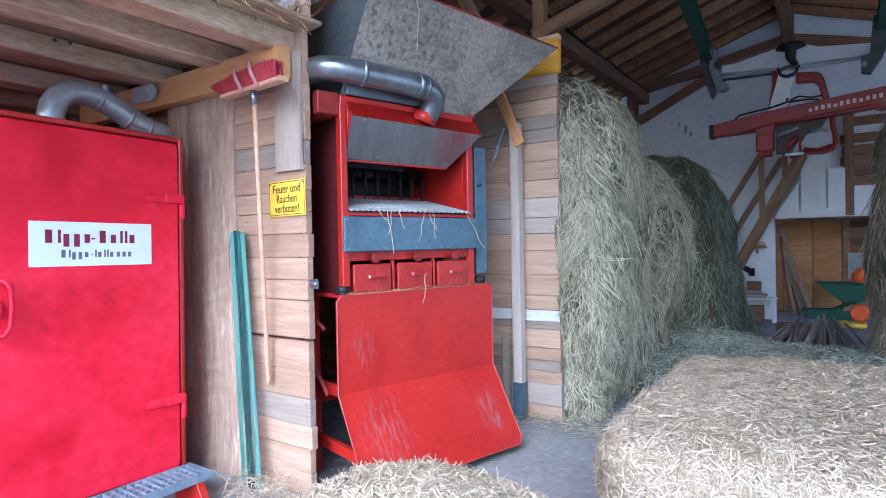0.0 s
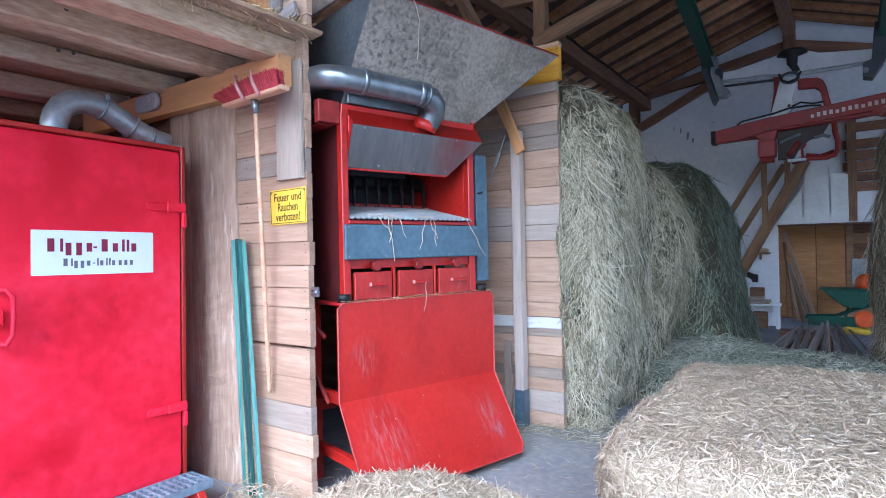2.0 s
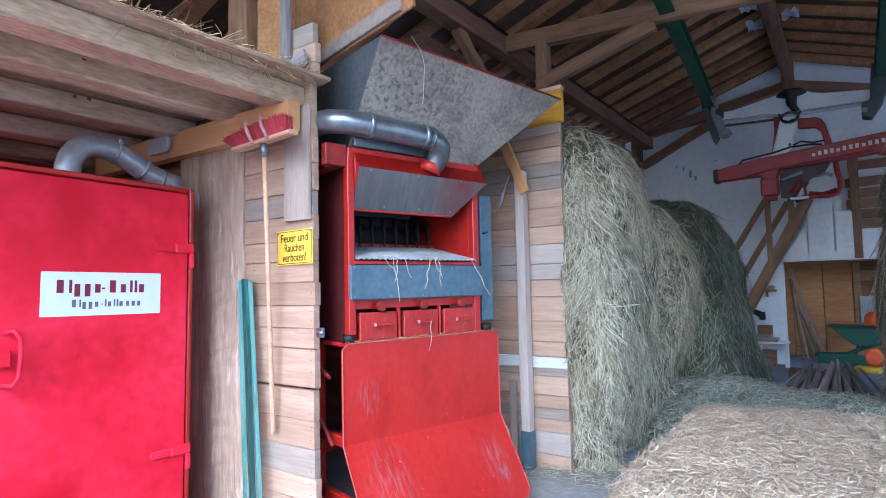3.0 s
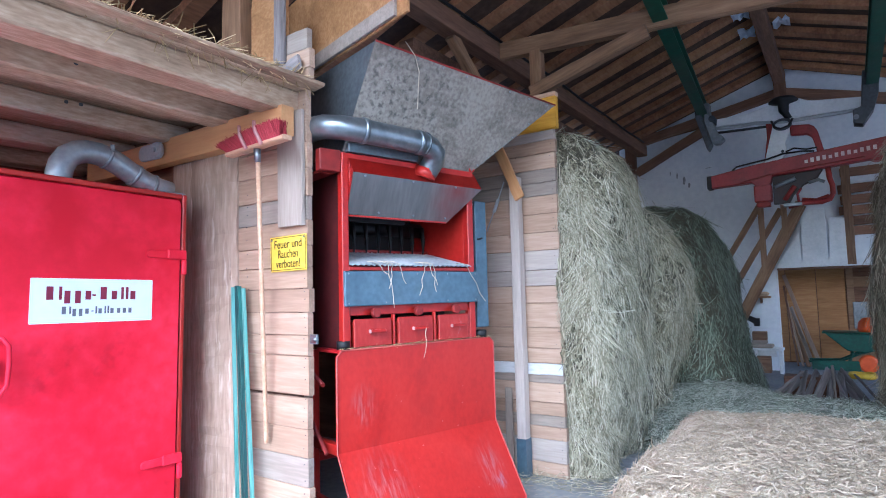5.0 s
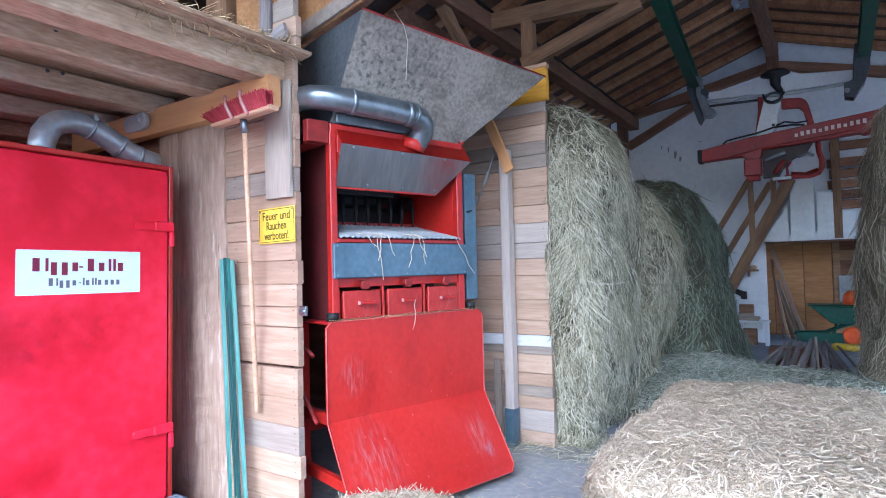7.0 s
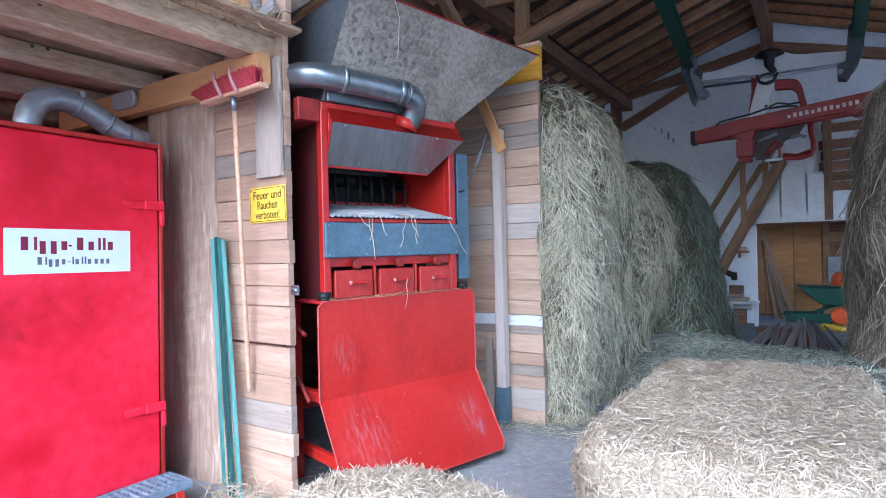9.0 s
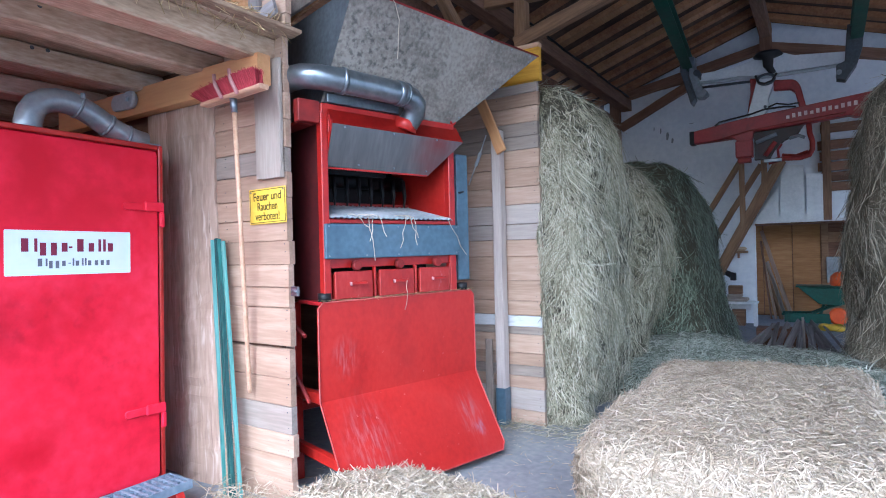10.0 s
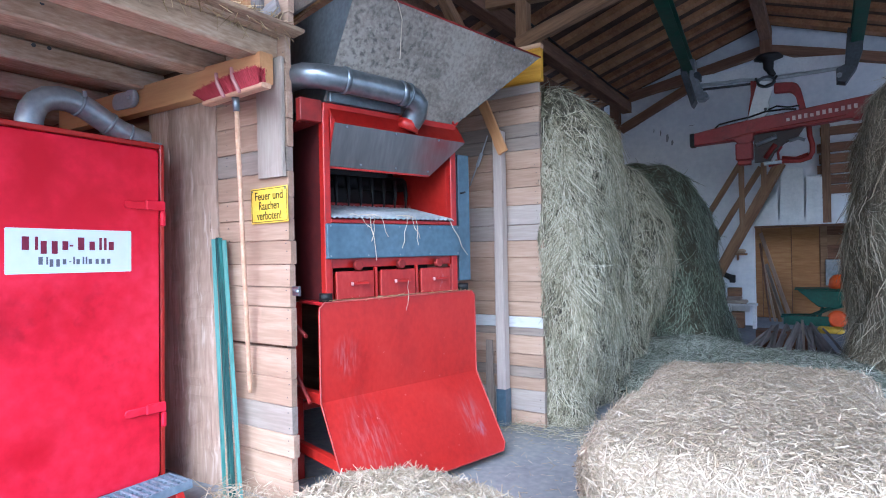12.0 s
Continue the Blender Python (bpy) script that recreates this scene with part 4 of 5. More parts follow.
for k in range(9):
    s = -1.2 + 0.11 * k
    bm = bmesh.new()
    tube(bm, [(s, 0.48, 2.17), (s, 0.46, 2.05), (s + 0.01, 0.48, 1.95)], [0.02, 0.016, 0.006], 8)
    part("tine", bm, black, mc, "black hanging tine")
part("red_lip", blocks(((-1.29, 0.5, 1.83), (-0.24, 0.53, 1.975)), bevel=0.004), red_dark, mc)
part("inner_box", blocks(((-1.29, 0.3, 2.16), (-0.62, 0.34, 2.2)), bevel=0.003), black, mc)

# hood with steel front, top beam, side cabinet
bm = bmesh.new()
L, Rr = -1.30, -0.14
a = [bm.verts.new(p) for p in ((L, 0.02, 2.575), (Rr, 0.02, 2.565), (Rr + 0.01, -0.06, 2.43), (L + 0.01, -0.06, 2.437))]
b = [bm.verts.new(p) for p in ((L, 0.3, 2.575), (Rr, 0.3, 2.565))]
bm.faces.new(a)
bm.faces.new((a[0], b[0], b[1], a[1]))
bm.faces.new((a[0], a[3], bm.verts.new((L, 0.3, 2.44)), b[0]))
bm.faces.new((a[1], b[1], bm.verts.new((Rr, 0.3, 2.44)), a[2]))
bmesh.ops.solidify(bm, geom=bm.faces[:], thickness=0.006)
bmesh.ops.recalc_face_normals(bm, faces=bm.faces[:])
part("hood_top", bm, red_paint, mc)
bm = bmesh.new()
q = [(L + 0.01, -0.06, 2.437), (Rr + 0.01, -0.06, 2.43), (-0.42, 0.03, 2.162), (L + 0.01, 0.03, 2.167)]
vs = [bm.verts.new(p) for p in q]
ws = [bm.verts.new((x, y + 0.012, z)) for x, y, z in q]
bm.faces.new(vs)
bm.faces.new(list(reversed(ws)))
for i in range(4):
    bm.faces.new((vs[i], ws[i], ws[(i + 1) % 4], vs[(i + 1) % 4]))
bmesh.ops.recalc_face_normals(bm, faces=bm.faces[:])
hf = part("hood_front", bm, perf, mc, "slanted brushed steel hood plate")
for s, zz, yy in ((-1.2, 2.42, -0.056), (-0.8, 2.42, -0.056), (-0.4, 2.42, -0.056), (-1.05, 2.19, 0.02), (-0.75, 2.19, 0.02), (-0.45, 2.19, 0.02)):
    part("bolt", tube(bmesh.new(), [(s, yy - 0.001, zz), (s, yy - 0.008, zz)], 0.008, 8), steel, hf)
part("hood_side", prism([(-0.055, 2.455), (0.035, 2.17), (0.06, 2.17), (0.06, 2.5)], 0.01, "x"), red_paint, mc, "", pose(-1.293, 0, 0))
part("hood_edge", blocks(((-1.29, 0.026, 2.152), (-0.43, 0.045, 2.164)), bevel=0.002), red_paint, mc)
part("lintel", blocks(((-1.34, 0.0, 2.5), (-0.17, 0.05, 2.575)), bevel=0.004), red_paint, mc)
# Beam and cabinet take a darker red that stands for shade here.
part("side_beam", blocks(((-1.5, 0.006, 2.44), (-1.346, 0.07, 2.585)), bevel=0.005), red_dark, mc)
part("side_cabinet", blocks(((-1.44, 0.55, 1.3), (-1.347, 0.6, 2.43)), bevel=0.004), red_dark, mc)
# Cover added only to block light from the recess below.
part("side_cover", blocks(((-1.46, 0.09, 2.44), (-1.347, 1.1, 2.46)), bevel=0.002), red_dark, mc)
part("corner_gusset", prism([(-1.3, 2.5), (-1.22, 2.46), (-1.3, 2.38)], 0.012, "y", 0.002), red_paint, mc, "", pose(0, -0.02, 0))
sbx = part("control_box", blocks(((-0.1, 0.06, 1.35), (0.025, 0.2, 2.36)), bevel=0.006), blue_steel, mc, "tall narrow slate-blue switch box")
part("hook", tube(bmesh.new(), [(-0.09, 0.08, 2.05), (-0.07, 0.05, 2.05), (-0.035, 0.05, 2.06)], 0.008, 6), black, sbx)
part("box_screw", tube(bmesh.new(), [(-0.11, 0.08, 2.33), (-0.11, 0.074, 2.33)], 0.006, 6), steel, sbx)
for s in (-1.33, -0.1):
    part("roller_foot", tube(bmesh.new(), [(s, 0.03, 1.276), (s, 0.03, 1.33)], 0.045, 14), black, mc, "black rubber buffer")
bm = bmesh.new()
tube(bm, [(-0.16 + 0.025 * math.cos(a), 0.02, 2.61 + 0.03 * math.sin(a)) for a in (2 * math.pi * k / 12 for k in range(13))], 0.008, 8)
part("lifting_eye", bm, red_paint, mc)

# galvanised duct in front of the hopper
duct = part("duct", tube(bmesh.new(), [(-1.45, 0.4, 2.74), (-1.475, 0.25, 2.74), (-1.48, 0.13, 2.735), (-1.46, 0.03, 2.73), (-1.39, -0.05, 2.72), (-1.25, -0.10, 2.71), (-0.95, -0.13, 2.695), (-0.78, -0.14, 2.685), (-0.70, -0.135, 2.67), (-0.65, -0.12, 2.635), (-0.635, -0.09, 2.585), (-0.65, -0.05, 2.53), (-0.67, -0.03, 2.49)], [0.08] * 10 + [0.079, 0.078, 0.076], 24), galv_pipe, mc, "bright galvanised suction duct")
for p, q in (((-1.25, -0.10, 2.71), (-1.222, -0.103, 2.709)), ((-0.83, -0.138, 2.688), (-0.79, -0.14, 2.686)), ((-0.765, -0.14, 2.684), (-0.75, -0.14, 2.682))):
    part("clamp_ring", tube(bmesh.new(), [p, q], 0.087, 24), galv_pipe, duct, "shiny clamp ring")
part("red_collar", tube(bmesh.new(), [(-0.66, -0.04, 2.535), (-0.675, -0.02, 2.47)], 0.084, 20), red_paint, duct, "bright red collar")
part("duct_shelf", blocks(((-1.3, -0.02, 2.58), (-0.72, 0.1, 2.64)), bevel=0.004), galv, mc, "galvanised ledge beneath the duct")


# hopper: four sheets open upward
def hopper():
    bl, br_, tr_, tl = (-1.32, 0.03, 2.59), (-0.16, 0.03, 2.575), (0.52, -0.30, 3.17), (-1.26, -0.30, 3.25)
    back = 1.3
    bl2, br2, tr2, tl2 = (-1.32, back - 0.3, 2.59), (-0.16, back - 0.3, 2.575), (0.52, back, 3.17), (-1.26, back, 3.25)
    hp = part("hopper_front", sheet(bl, br_, tr_, tl, (0, 1, 0)), hopper_grey, mc, "dusty grey slanted hopper sheet")
    part("hopper_side", sheet(bl2, bl, tl, tl2, (1, 0, 0)), galv, mc, "galvanised hopper side sheet")
    part("hopper_side", sheet(br_, br2, tr2, tr_, (-1, 0, 0)), galv, mc, "galvanised hopper side sheet")
    part("hopper_back", sheet(br2, bl2, tl2, tr2, (0, -1, 0)), galv, mc)
    part("rim", rod(tl, tr_, 0.007), red_dark, hp, "red painted rim")
    for k in range(8):
        t = (k + 0.5) / 8
        p = Vector(tl).lerp(Vector(tr_), t) + Vector((0, -0.004, -0.03))
        part("rivet", tube(bmesh.new(), [p, p + Vector((0, -0.008, 0))], 0.007, 6), steel, hp)
    for k in range(5):
        t = (k + 0.5) / 5
        p = Vector(br_).lerp(Vector(tr_), t) + Vector((-0.03, -0.004, 0.0))
        part("rivet", tube(bmesh.new(), [p, p + Vector((0, -0.008, 0))], 0.007, 6), steel, hp)


def sheet(a, b, c, d, inward):
    bm = bmesh.new()
    n = 8
    v = Vector(inward) * 0.006
    g1 = [[bm.verts.new(Vector(a).lerp(Vector(b), i / n).lerp(Vector(d).lerp(Vector(c), i / n), j / n)) for j in range(n + 1)] for i in range(n + 1)]
    g2 = [[bm.verts.new(w.co + v) for w in row] for row in g1]
    for i in range(n):
        for j in range(n):
            bm.faces.new((g1[i][j], g1[i + 1][j], g1[i + 1][j + 1], g1[i][j + 1]))
            bm.faces.new((g2[i][j], g2[i][j + 1], g2[i + 1][j + 1], g2[i + 1][j]))
    for row1, row2 in ((g1[0], g2[0]), (g1[n], g2[n]), ([r[0] for r in g1], [r[0] for r in g2]), ([r[n] for r in g1], [r[n] for r in g2])):
        for j in range(n):
            bm.faces.new((row1[j], row1[j + 1], row2[j + 1], row2[j]))
    bmesh.ops.recalc_face_normals(bm, faces=bm.faces[:])
    return bm


def rod(p, q, r):
    return tube(bmesh.new(), [p, q], r, 8)


hopper()
# plywood extension over the hopper's side
ply = part("plywood_extension", blocks(((-1.30, -0.70, 3.27), (-1.28, 1.3, 3.95)), bevel=0.003), plywood, mc, "raw plywood extension board")
part("grey_lath", blocks(((-1.325, -0.60, 3.28), (-1.302, 1.2, 3.38)), bevel=0.003), wood_grey, ply, "weathered grey lath")

# twine caught on the machine
def strand(points, r, label):
    return tagged(part("twine", tube(bmesh.new(), points, r, 5), twine), label, "twine")


mm = mc.matrix_basis


def on(s, y, z):
    return mm @ Vector((s, y, z))


rng = random.Random(21)
for s, drop, kx in ((-1.02, 0.30, 0.02), (-0.98, 0.17, -0.03), (-0.93, 0.14, 0.03), (-0.70, 0.22, -0.04), (-0.66, 0.15, 0.03), (-0.63, 0.2, 0.01), (-1.1, 0.1, 0.05), (-0.3, 0.28, 0.10)):
    pts = [on(s - 0.05, 0.12, 1.85), on(s - 0.02, 0.0, 1.853), on(s, -0.045, 1.835)]
    for k in range(1, 5):
        pts.append(on(s + kx * k / 4 * 1.6 + rng.uniform(-0.012, 0.012), -0.05 - 0.004 * k, 1.835 - drop * k / 4))
    strand(pts, 0.0028, "pale baler twine hanging over the blue panel")
strand([on(-0.72, -0.07, 1.385), on(-0.735, -0.075, 1.34), on(-0.72, -0.07, 1.29), on(-0.715, -0.05, 1.22), on(-0.71, -0.02, 1.17)], 0.0025, "pale twine looped on a drawer handle")
strand([on(-1.03, -0.31, 3.3), on(-0.95, -0.31, 3.22), on(-0.9, -0.285, 3.13), on(-0.885, -0.25, 3.03), on(-0.86, -0.21, 2.95), on(-0.86, -0.20, 2.9)], 0.003, "dry stalk hanging down the hopper sheet")

# ---------------------------------------------------------------- hay and straw
def mass(name, label, category, centre, half, rz, amp, freq, count, length, width, mats, seed, expo=4.0, mode="hang", fold=False, seg=3,
         lift=0.15, curl=0.25, turn=0.0, nu=110, nv=64, droop=0.25, drift=None, only=None, wall=None):
    """A heap: a rounded plan, a profile of (scale, height) rows, uneven relief, and stalks all over it."""
    g = np.random.RandomState(seed)
    th = np.linspace(0, 2 * np.pi, nu, endpoint=False)
    c, s = np.cos(th), np.sin(th)
    k = (np.abs(c) ** expo + np.abs(s) ** expo) ** (-1 / expo)
    plan = np.stack([c * k * half[0], s * k * half[1]], 1)
    r0, z0 = np.array([p[0] for p in rz]), np.array([p[1] for p in rz])
    arc = np.concatenate([[0], np.cumsum(np.hypot(np.diff(r0) * min(half), np.diff(z0)))])
    t = np.linspace(0, arc[-1], nv)
    r, z = np.interp(t, arc, r0), np.interp(t, arc, z0)
    v = np.zeros((nu, nv, 3))
    v[:, :, :2] = plan[:, None, :] * r[None, :, None]
    v[:, :, 2] = z[None, :]
    v = v.reshape(-1, 3)
    nr = normals_of(v, nu, nv, True)
    q = v + nr * (lumps(v, freq, seed) * amp)[:, None]
    q[:, 2] = np.maximum(q[:, 2], -0.01)
    if drift is not None:
        q[:, :2] += np.outer(q[:, 2], np.array(drift))
    nr = normals_of(q, nu, nv, True)
    ca, sa = math.cos(radians(turn)), math.sin(radians(turn))
    rot = np.array([[ca, -sa, 0], [sa, ca, 0], [0, 0, 1]])
    q, nr = q @ rot.T + np.array([centre[0], centre[1], 0]), nr @ rot.T
    f = grid_faces(nu, nv, True)
    a, b, cc, d = (q[f[:, i]] for i in range(4))
    area = 0.5 * np.linalg.norm(np.cross(cc - a, d - b), axis=1)
    mid = (a + cc) / 2
    if only is not None:
        area = area * only(mid)
    if mode == "hang":
        area = area * np.clip(0.75 + 1.3 * lumps(mid * np.array([1.0, 1.0, 0.55]), 7.0, seed + 9), 0.3, 3.0)
    pick = g.choice(len(f), count, p=area / area.sum())
    u, w = g.uniform(0, 1, (count, 1)), g.uniform(0, 1, (count, 1))
    pts = (a[pick] * (1 - u) + b[pick] * u) * (1 - w) + (d[pick] * (1 - u) + cc[pick] * u) * w
    nn = nr[f[pick, 0]]
    rnd = g.normal(0, 1, (count, 3))
    if mode == "hang":
        flow = np.stack([lumps(pts, 2.6, seed + k) for k in (50, 51, 52)], 1)
        dirs = np.array([0, 0, -1.0]) + flow * np.array([0.6, 0.6, 0.4]) + rnd * np.array([0.42, 0.42, 0.4])
        wild = g.uniform(0, 1, count) < 0.05
        dirs[wild] = rnd[wild] + np.array([0, 0, -0.4])
    else:
        dirs = rnd.copy()
        dirs[:, 2] *= 0.75
    dirs = dirs - nn * np.sum(dirs * nn, axis=1, keepdims=True)
    dirs /= np.linalg.norm(dirs, axis=1, keepdims=True) + 1e-9
    dirs = dirs + nn * np.abs(g.normal(0, lift, (count, 1)))
    ln = length * g.uniform(0.35, 1.0, count) ** 1.3 * 1.5
    if mode == "hang":
        ln[wild] *= 0.5
    wd = width * g.uniform(0.6, 1.3, count)
    pts = pts + nn * g.uniform(-0.012, 0.022, (count, 1))
    sv, sf = stalks(pts, dirs, nn, ln, wd, curl, seg, g, droop, fold)
    sv[:, 2] = np.maximum(sv[:, 2], 0.003)
    if wall is not None:
        side = (sv[:, 1] < wall[1] + 0.12) & (sv[:, 0] > wall[0] - 0.5)
        sv[side, 0] = np.maximum(sv[side, 0], wall[0] - 0.03)
        for arr in (q, sv):
            hid = (arr[:, 0] < wall[0] + (0.28 if arr is q else 0.0)) & (arr[:, 1] < wall[1])
            arr[hid, 1] = wall[1]
    return tagged(new(name, stuff_mesh(name, [(q, f, 0), (sv, sf, 1)], mats)), label, category, "", "stuff")


HAY, STRAW = [hay_shade_body, hay], [straw_body, straw]
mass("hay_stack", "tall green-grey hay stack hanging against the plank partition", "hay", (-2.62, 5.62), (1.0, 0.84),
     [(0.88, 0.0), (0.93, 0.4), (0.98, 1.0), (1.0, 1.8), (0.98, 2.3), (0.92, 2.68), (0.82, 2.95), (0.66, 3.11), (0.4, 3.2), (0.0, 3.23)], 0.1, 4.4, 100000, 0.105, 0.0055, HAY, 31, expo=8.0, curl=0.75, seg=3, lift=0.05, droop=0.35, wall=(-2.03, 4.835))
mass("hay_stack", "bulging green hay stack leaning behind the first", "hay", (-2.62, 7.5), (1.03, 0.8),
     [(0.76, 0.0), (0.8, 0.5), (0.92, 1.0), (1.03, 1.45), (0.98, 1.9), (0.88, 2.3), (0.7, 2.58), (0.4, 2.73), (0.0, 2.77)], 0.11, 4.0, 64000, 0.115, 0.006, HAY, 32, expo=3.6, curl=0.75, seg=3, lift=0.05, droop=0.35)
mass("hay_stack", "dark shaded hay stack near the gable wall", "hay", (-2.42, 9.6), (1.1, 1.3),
     [(1.2, 0.0), (1.09, 0.6), (1.0, 1.3), (0.92, 1.9), (0.8, 2.35), (0.66, 2.68), (0.45, 2.84), (0.0, 2.9)], 0.09, 2.4, 36000, 0.14, 0.008, [hay_shade_body, hay_shaded], 33, expo=3.5, lift=0.06, curl=0.7)
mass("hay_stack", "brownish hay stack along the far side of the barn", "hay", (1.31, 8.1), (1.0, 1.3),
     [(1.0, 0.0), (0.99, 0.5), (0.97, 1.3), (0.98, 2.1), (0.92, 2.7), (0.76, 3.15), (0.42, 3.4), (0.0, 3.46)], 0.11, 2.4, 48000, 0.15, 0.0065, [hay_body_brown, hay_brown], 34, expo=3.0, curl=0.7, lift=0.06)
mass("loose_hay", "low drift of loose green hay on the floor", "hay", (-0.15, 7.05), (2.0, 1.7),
     [(1.0, 0.0), (0.92, 0.12), (0.75, 0.23), (0.45, 0.29), (0.0, 0.31)], 0.08, 3.0, 44000, 0.13, 0.008, [hay_shade_body, hay_loose], 35, expo=2.2, mode="loose", lift=0.3)
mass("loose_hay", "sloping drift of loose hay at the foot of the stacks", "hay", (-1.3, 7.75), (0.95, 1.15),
     [(1.0, 0.0), (0.9, 0.14), (0.72, 0.25), (0.5, 0.34), (0.25, 0.39), (0.0, 0.41)], 0.08, 3.0, 26000, 0.13, 0.008, [hay_shade_body, hay_loose], 38, expo=2.2, mode="loose", lift=0.25)
mass("straw_bale", "large pale straw bale with a loose bristling surface", "straw bale", (-0.275, 3.28), (0.585, 1.06),
     [(0.99, 0.0), (1.0, 0.3), (1.0, 0.66), (0.985, 0.74), (0.94, 0.785), (0.85, 0.80), (0.0, 0.80)], 0.026, 4.0, 150000, 0.035, 0.005, STRAW, 36, expo=9.0, mode="loose", fold=False, seg=2, lift=0.24, curl=0.45, droop=0.0)
mass("straw_heap", "heap of loose pale straw on the floor", "straw", (-1.1, 1.52), (0.9, 0.6),
     [(1.0, 0.0), (0.94, 0.2), (0.83, 0.42), (0.68, 0.6), (0.5, 0.72), (0.3, 0.8), (0.12, 0.84), (0.0, 0.845)], 0.035, 4.0, 64000, 0.036, 0.005, STRAW, 37, expo=2.2, mode="loose", fold=True, seg=1, lift=0.4, curl=0.1, droop=0.0)

# ---------------------------------------------------------------- girders, hanging crane
def girder(name, p0, p1, w, h, label):
    length = (Vector(p1) - Vector(p0)).length
    bm = blocks(((0, -w / 2, -h / 2), (length, w / 2, -h / 2 + 0.018)), ((0, -w / 2, h / 2 - 0.018), (length, w / 2, h / 2)), ((0, -0.008, -h / 2 + 0.018), (length, 0.008, h / 2 - 0.018)), bevel=0.002)
    return tagged(part(name, bm, green_steel, m=along(p0, p1)), label, "steel girder", "crane girders", "structure")


girder("steel_girder", (-1.12, 2.9, 4.52), (-1.70, 10.2, 4.52), 0.15, 0.2, "dark green steel crane girder below the roof")
girder("steel_girder", (0.47, 2.9, 4.52), (0.55, 10.5, 4.52), 0.15, 0.2, "dark green steel crane girder below the roof")

cr = thing("hanging_crane", "red loader crane boom hanging from a steel bridge", "crane")
CY = 10.1


def plate(name, outline, dy, thick, mat, label="", parent=None, bevel=0.006):
    """A flat plate of the crane: its outline in x and z, dy in front of the crane's middle plane."""
    return part(name, prism(outline, thick, "y", bevel), mat, parent or cr, label, pose(0, CY - dy, 0))


plate("bridge_beam", [(-1.5, 4.34), (-1.06, 4.34), (-0.81, 4.4), (-0.62, 4.47), (-0.34, 4.44), (-0.22, 4.38), (0.42, 4.3), (0.42, 4.14), (-0.49, 4.16), (-0.71, 4.15), (-0.95, 4.19), (-1.5, 4.22)], -0.02, 0.06, white_metal, "pale steel bridge beam")
part("bridge_bar", tube(bmesh.new(), [(-1.58, CY, 4.19), (-1.14, CY, 4.155), (-0.95, CY, 4.165), (-0.74, CY, 4.13), (-0.49, CY, 4.11), (-0.1, CY, 4.11), (0.46, CY, 4.11)], 0.028, 12), zinc, cr, "grey steel bridge bar")
part("bridge_bar", tube(bmesh.new(), [(-1.5, CY + 0.05, 4.12), (-1.0, CY + 0.05, 4.1), (-0.74, CY + 0.05, 4.09)], 0.02, 10), iron, cr)
plate("girder_clamp", [(-1.8, 4.64), (-1.7, 4.64), (-1.7, 4.38), (-1.58, 3.93), (-1.64, 3.83), (-1.79, 4.38)], 0.13, 0.26, iron, "dark steel girder clamp")
plate("girder_clamp", [(-1.66, 4.6), (-1.58, 4.6), (-1.58, 4.39), (-1.43, 3.95), (-1.47, 3.92), (-1.56, 3.93), (-1.66, 4.3)], 0.11, 0.22, steel, "grey steel girder clamp")
plate("girder_clamp", [(0.44, 4.64), (0.62, 4.62), (0.61, 4.3), (0.54, 4.07), (0.41, 3.87), (0.3, 3.9), (0.3, 4.09), (0.4, 4.13)], 0.12, 0.24, iron, "dark steel girder clamp")
part("clamp_pin", tube(bmesh.new(), [(-1.44, CY - 0.14, 4.0), (-1.44, CY + 0.14, 4.0)], 0.04, 12), steel, cr)
part("clamp_pin", tube(bmesh.new(), [(0.33, CY - 0.15, 3.98), (0.33, CY + 0.15, 3.98)], 0.035, 12), steel, cr)
part("clamp_pin", tube(bmesh.new(), [(-1.54, CY - 0.16, 4.32), (-1.54, CY + 0.16, 4.32)], 0.05, 12), iron, cr)
bm = bmesh.new()
tube(bm, [(-0.49, CY - 0.06, 4.14), (-0.53, CY - 0.06, 4.22), (-0.55, CY - 0.06, 4.27), (-0.55, CY - 0.06, 4.37), (-0.55, CY - 0.06, 4.41), (-0.55, CY - 0.06, 4.46)], [0.045, 0.05, 0.07, 0.075, 0.2, 0.16], 18)
part("slewing_head", bm, black, cr, "black mushroom-shaped slewing head")
part("swivel_ring", tube(bmesh.new(), [(-0.58 + 0.11 * math.cos(k * math.pi / 10), CY - 0.11, 4.05 + 0.075 * math.sin(k * math.pi / 10)) for k in range(21)], 0.02, 8), iron, cr, "dark steel swivel ring")
part("hose", tube(bmesh.new(), [(-0.72, CY - 0.1, 4.13), (-0.68, CY - 0.13, 4.02), (-0.6, CY - 0.14, 3.98), (-0.5, CY - 0.13, 4.01), (-0.44, CY - 0.1, 4.12)], 0.016, 8), black, cr, "black hydraulic hose loop")
plate("column", [(-0.7, 4.08), (-0.49, 4.06), (-0.49, 3.95), (-0.56, 3.75), (-0.53, 3.63), (-0.62, 3.53), (-0.85, 3.5)], 0.09, 0.1, white_metal, "pale slanted column plate")
part("column_bolt", tube(bmesh.new(), [(-0.6, CY - 0.105, 3.64), (-0.6, CY - 0.08, 3.64)], 0.022, 10), iron, cr)
plate("column_edge", [(-0.8, 4.14), (-0.68, 4.12), (-0.72, 3.96), (-0.82, 3.66), (-0.84, 3.5), (-0.86, 3.5), (-0.8, 3.9)], 0.02, 0.06, red_dark, "dark red column edge")
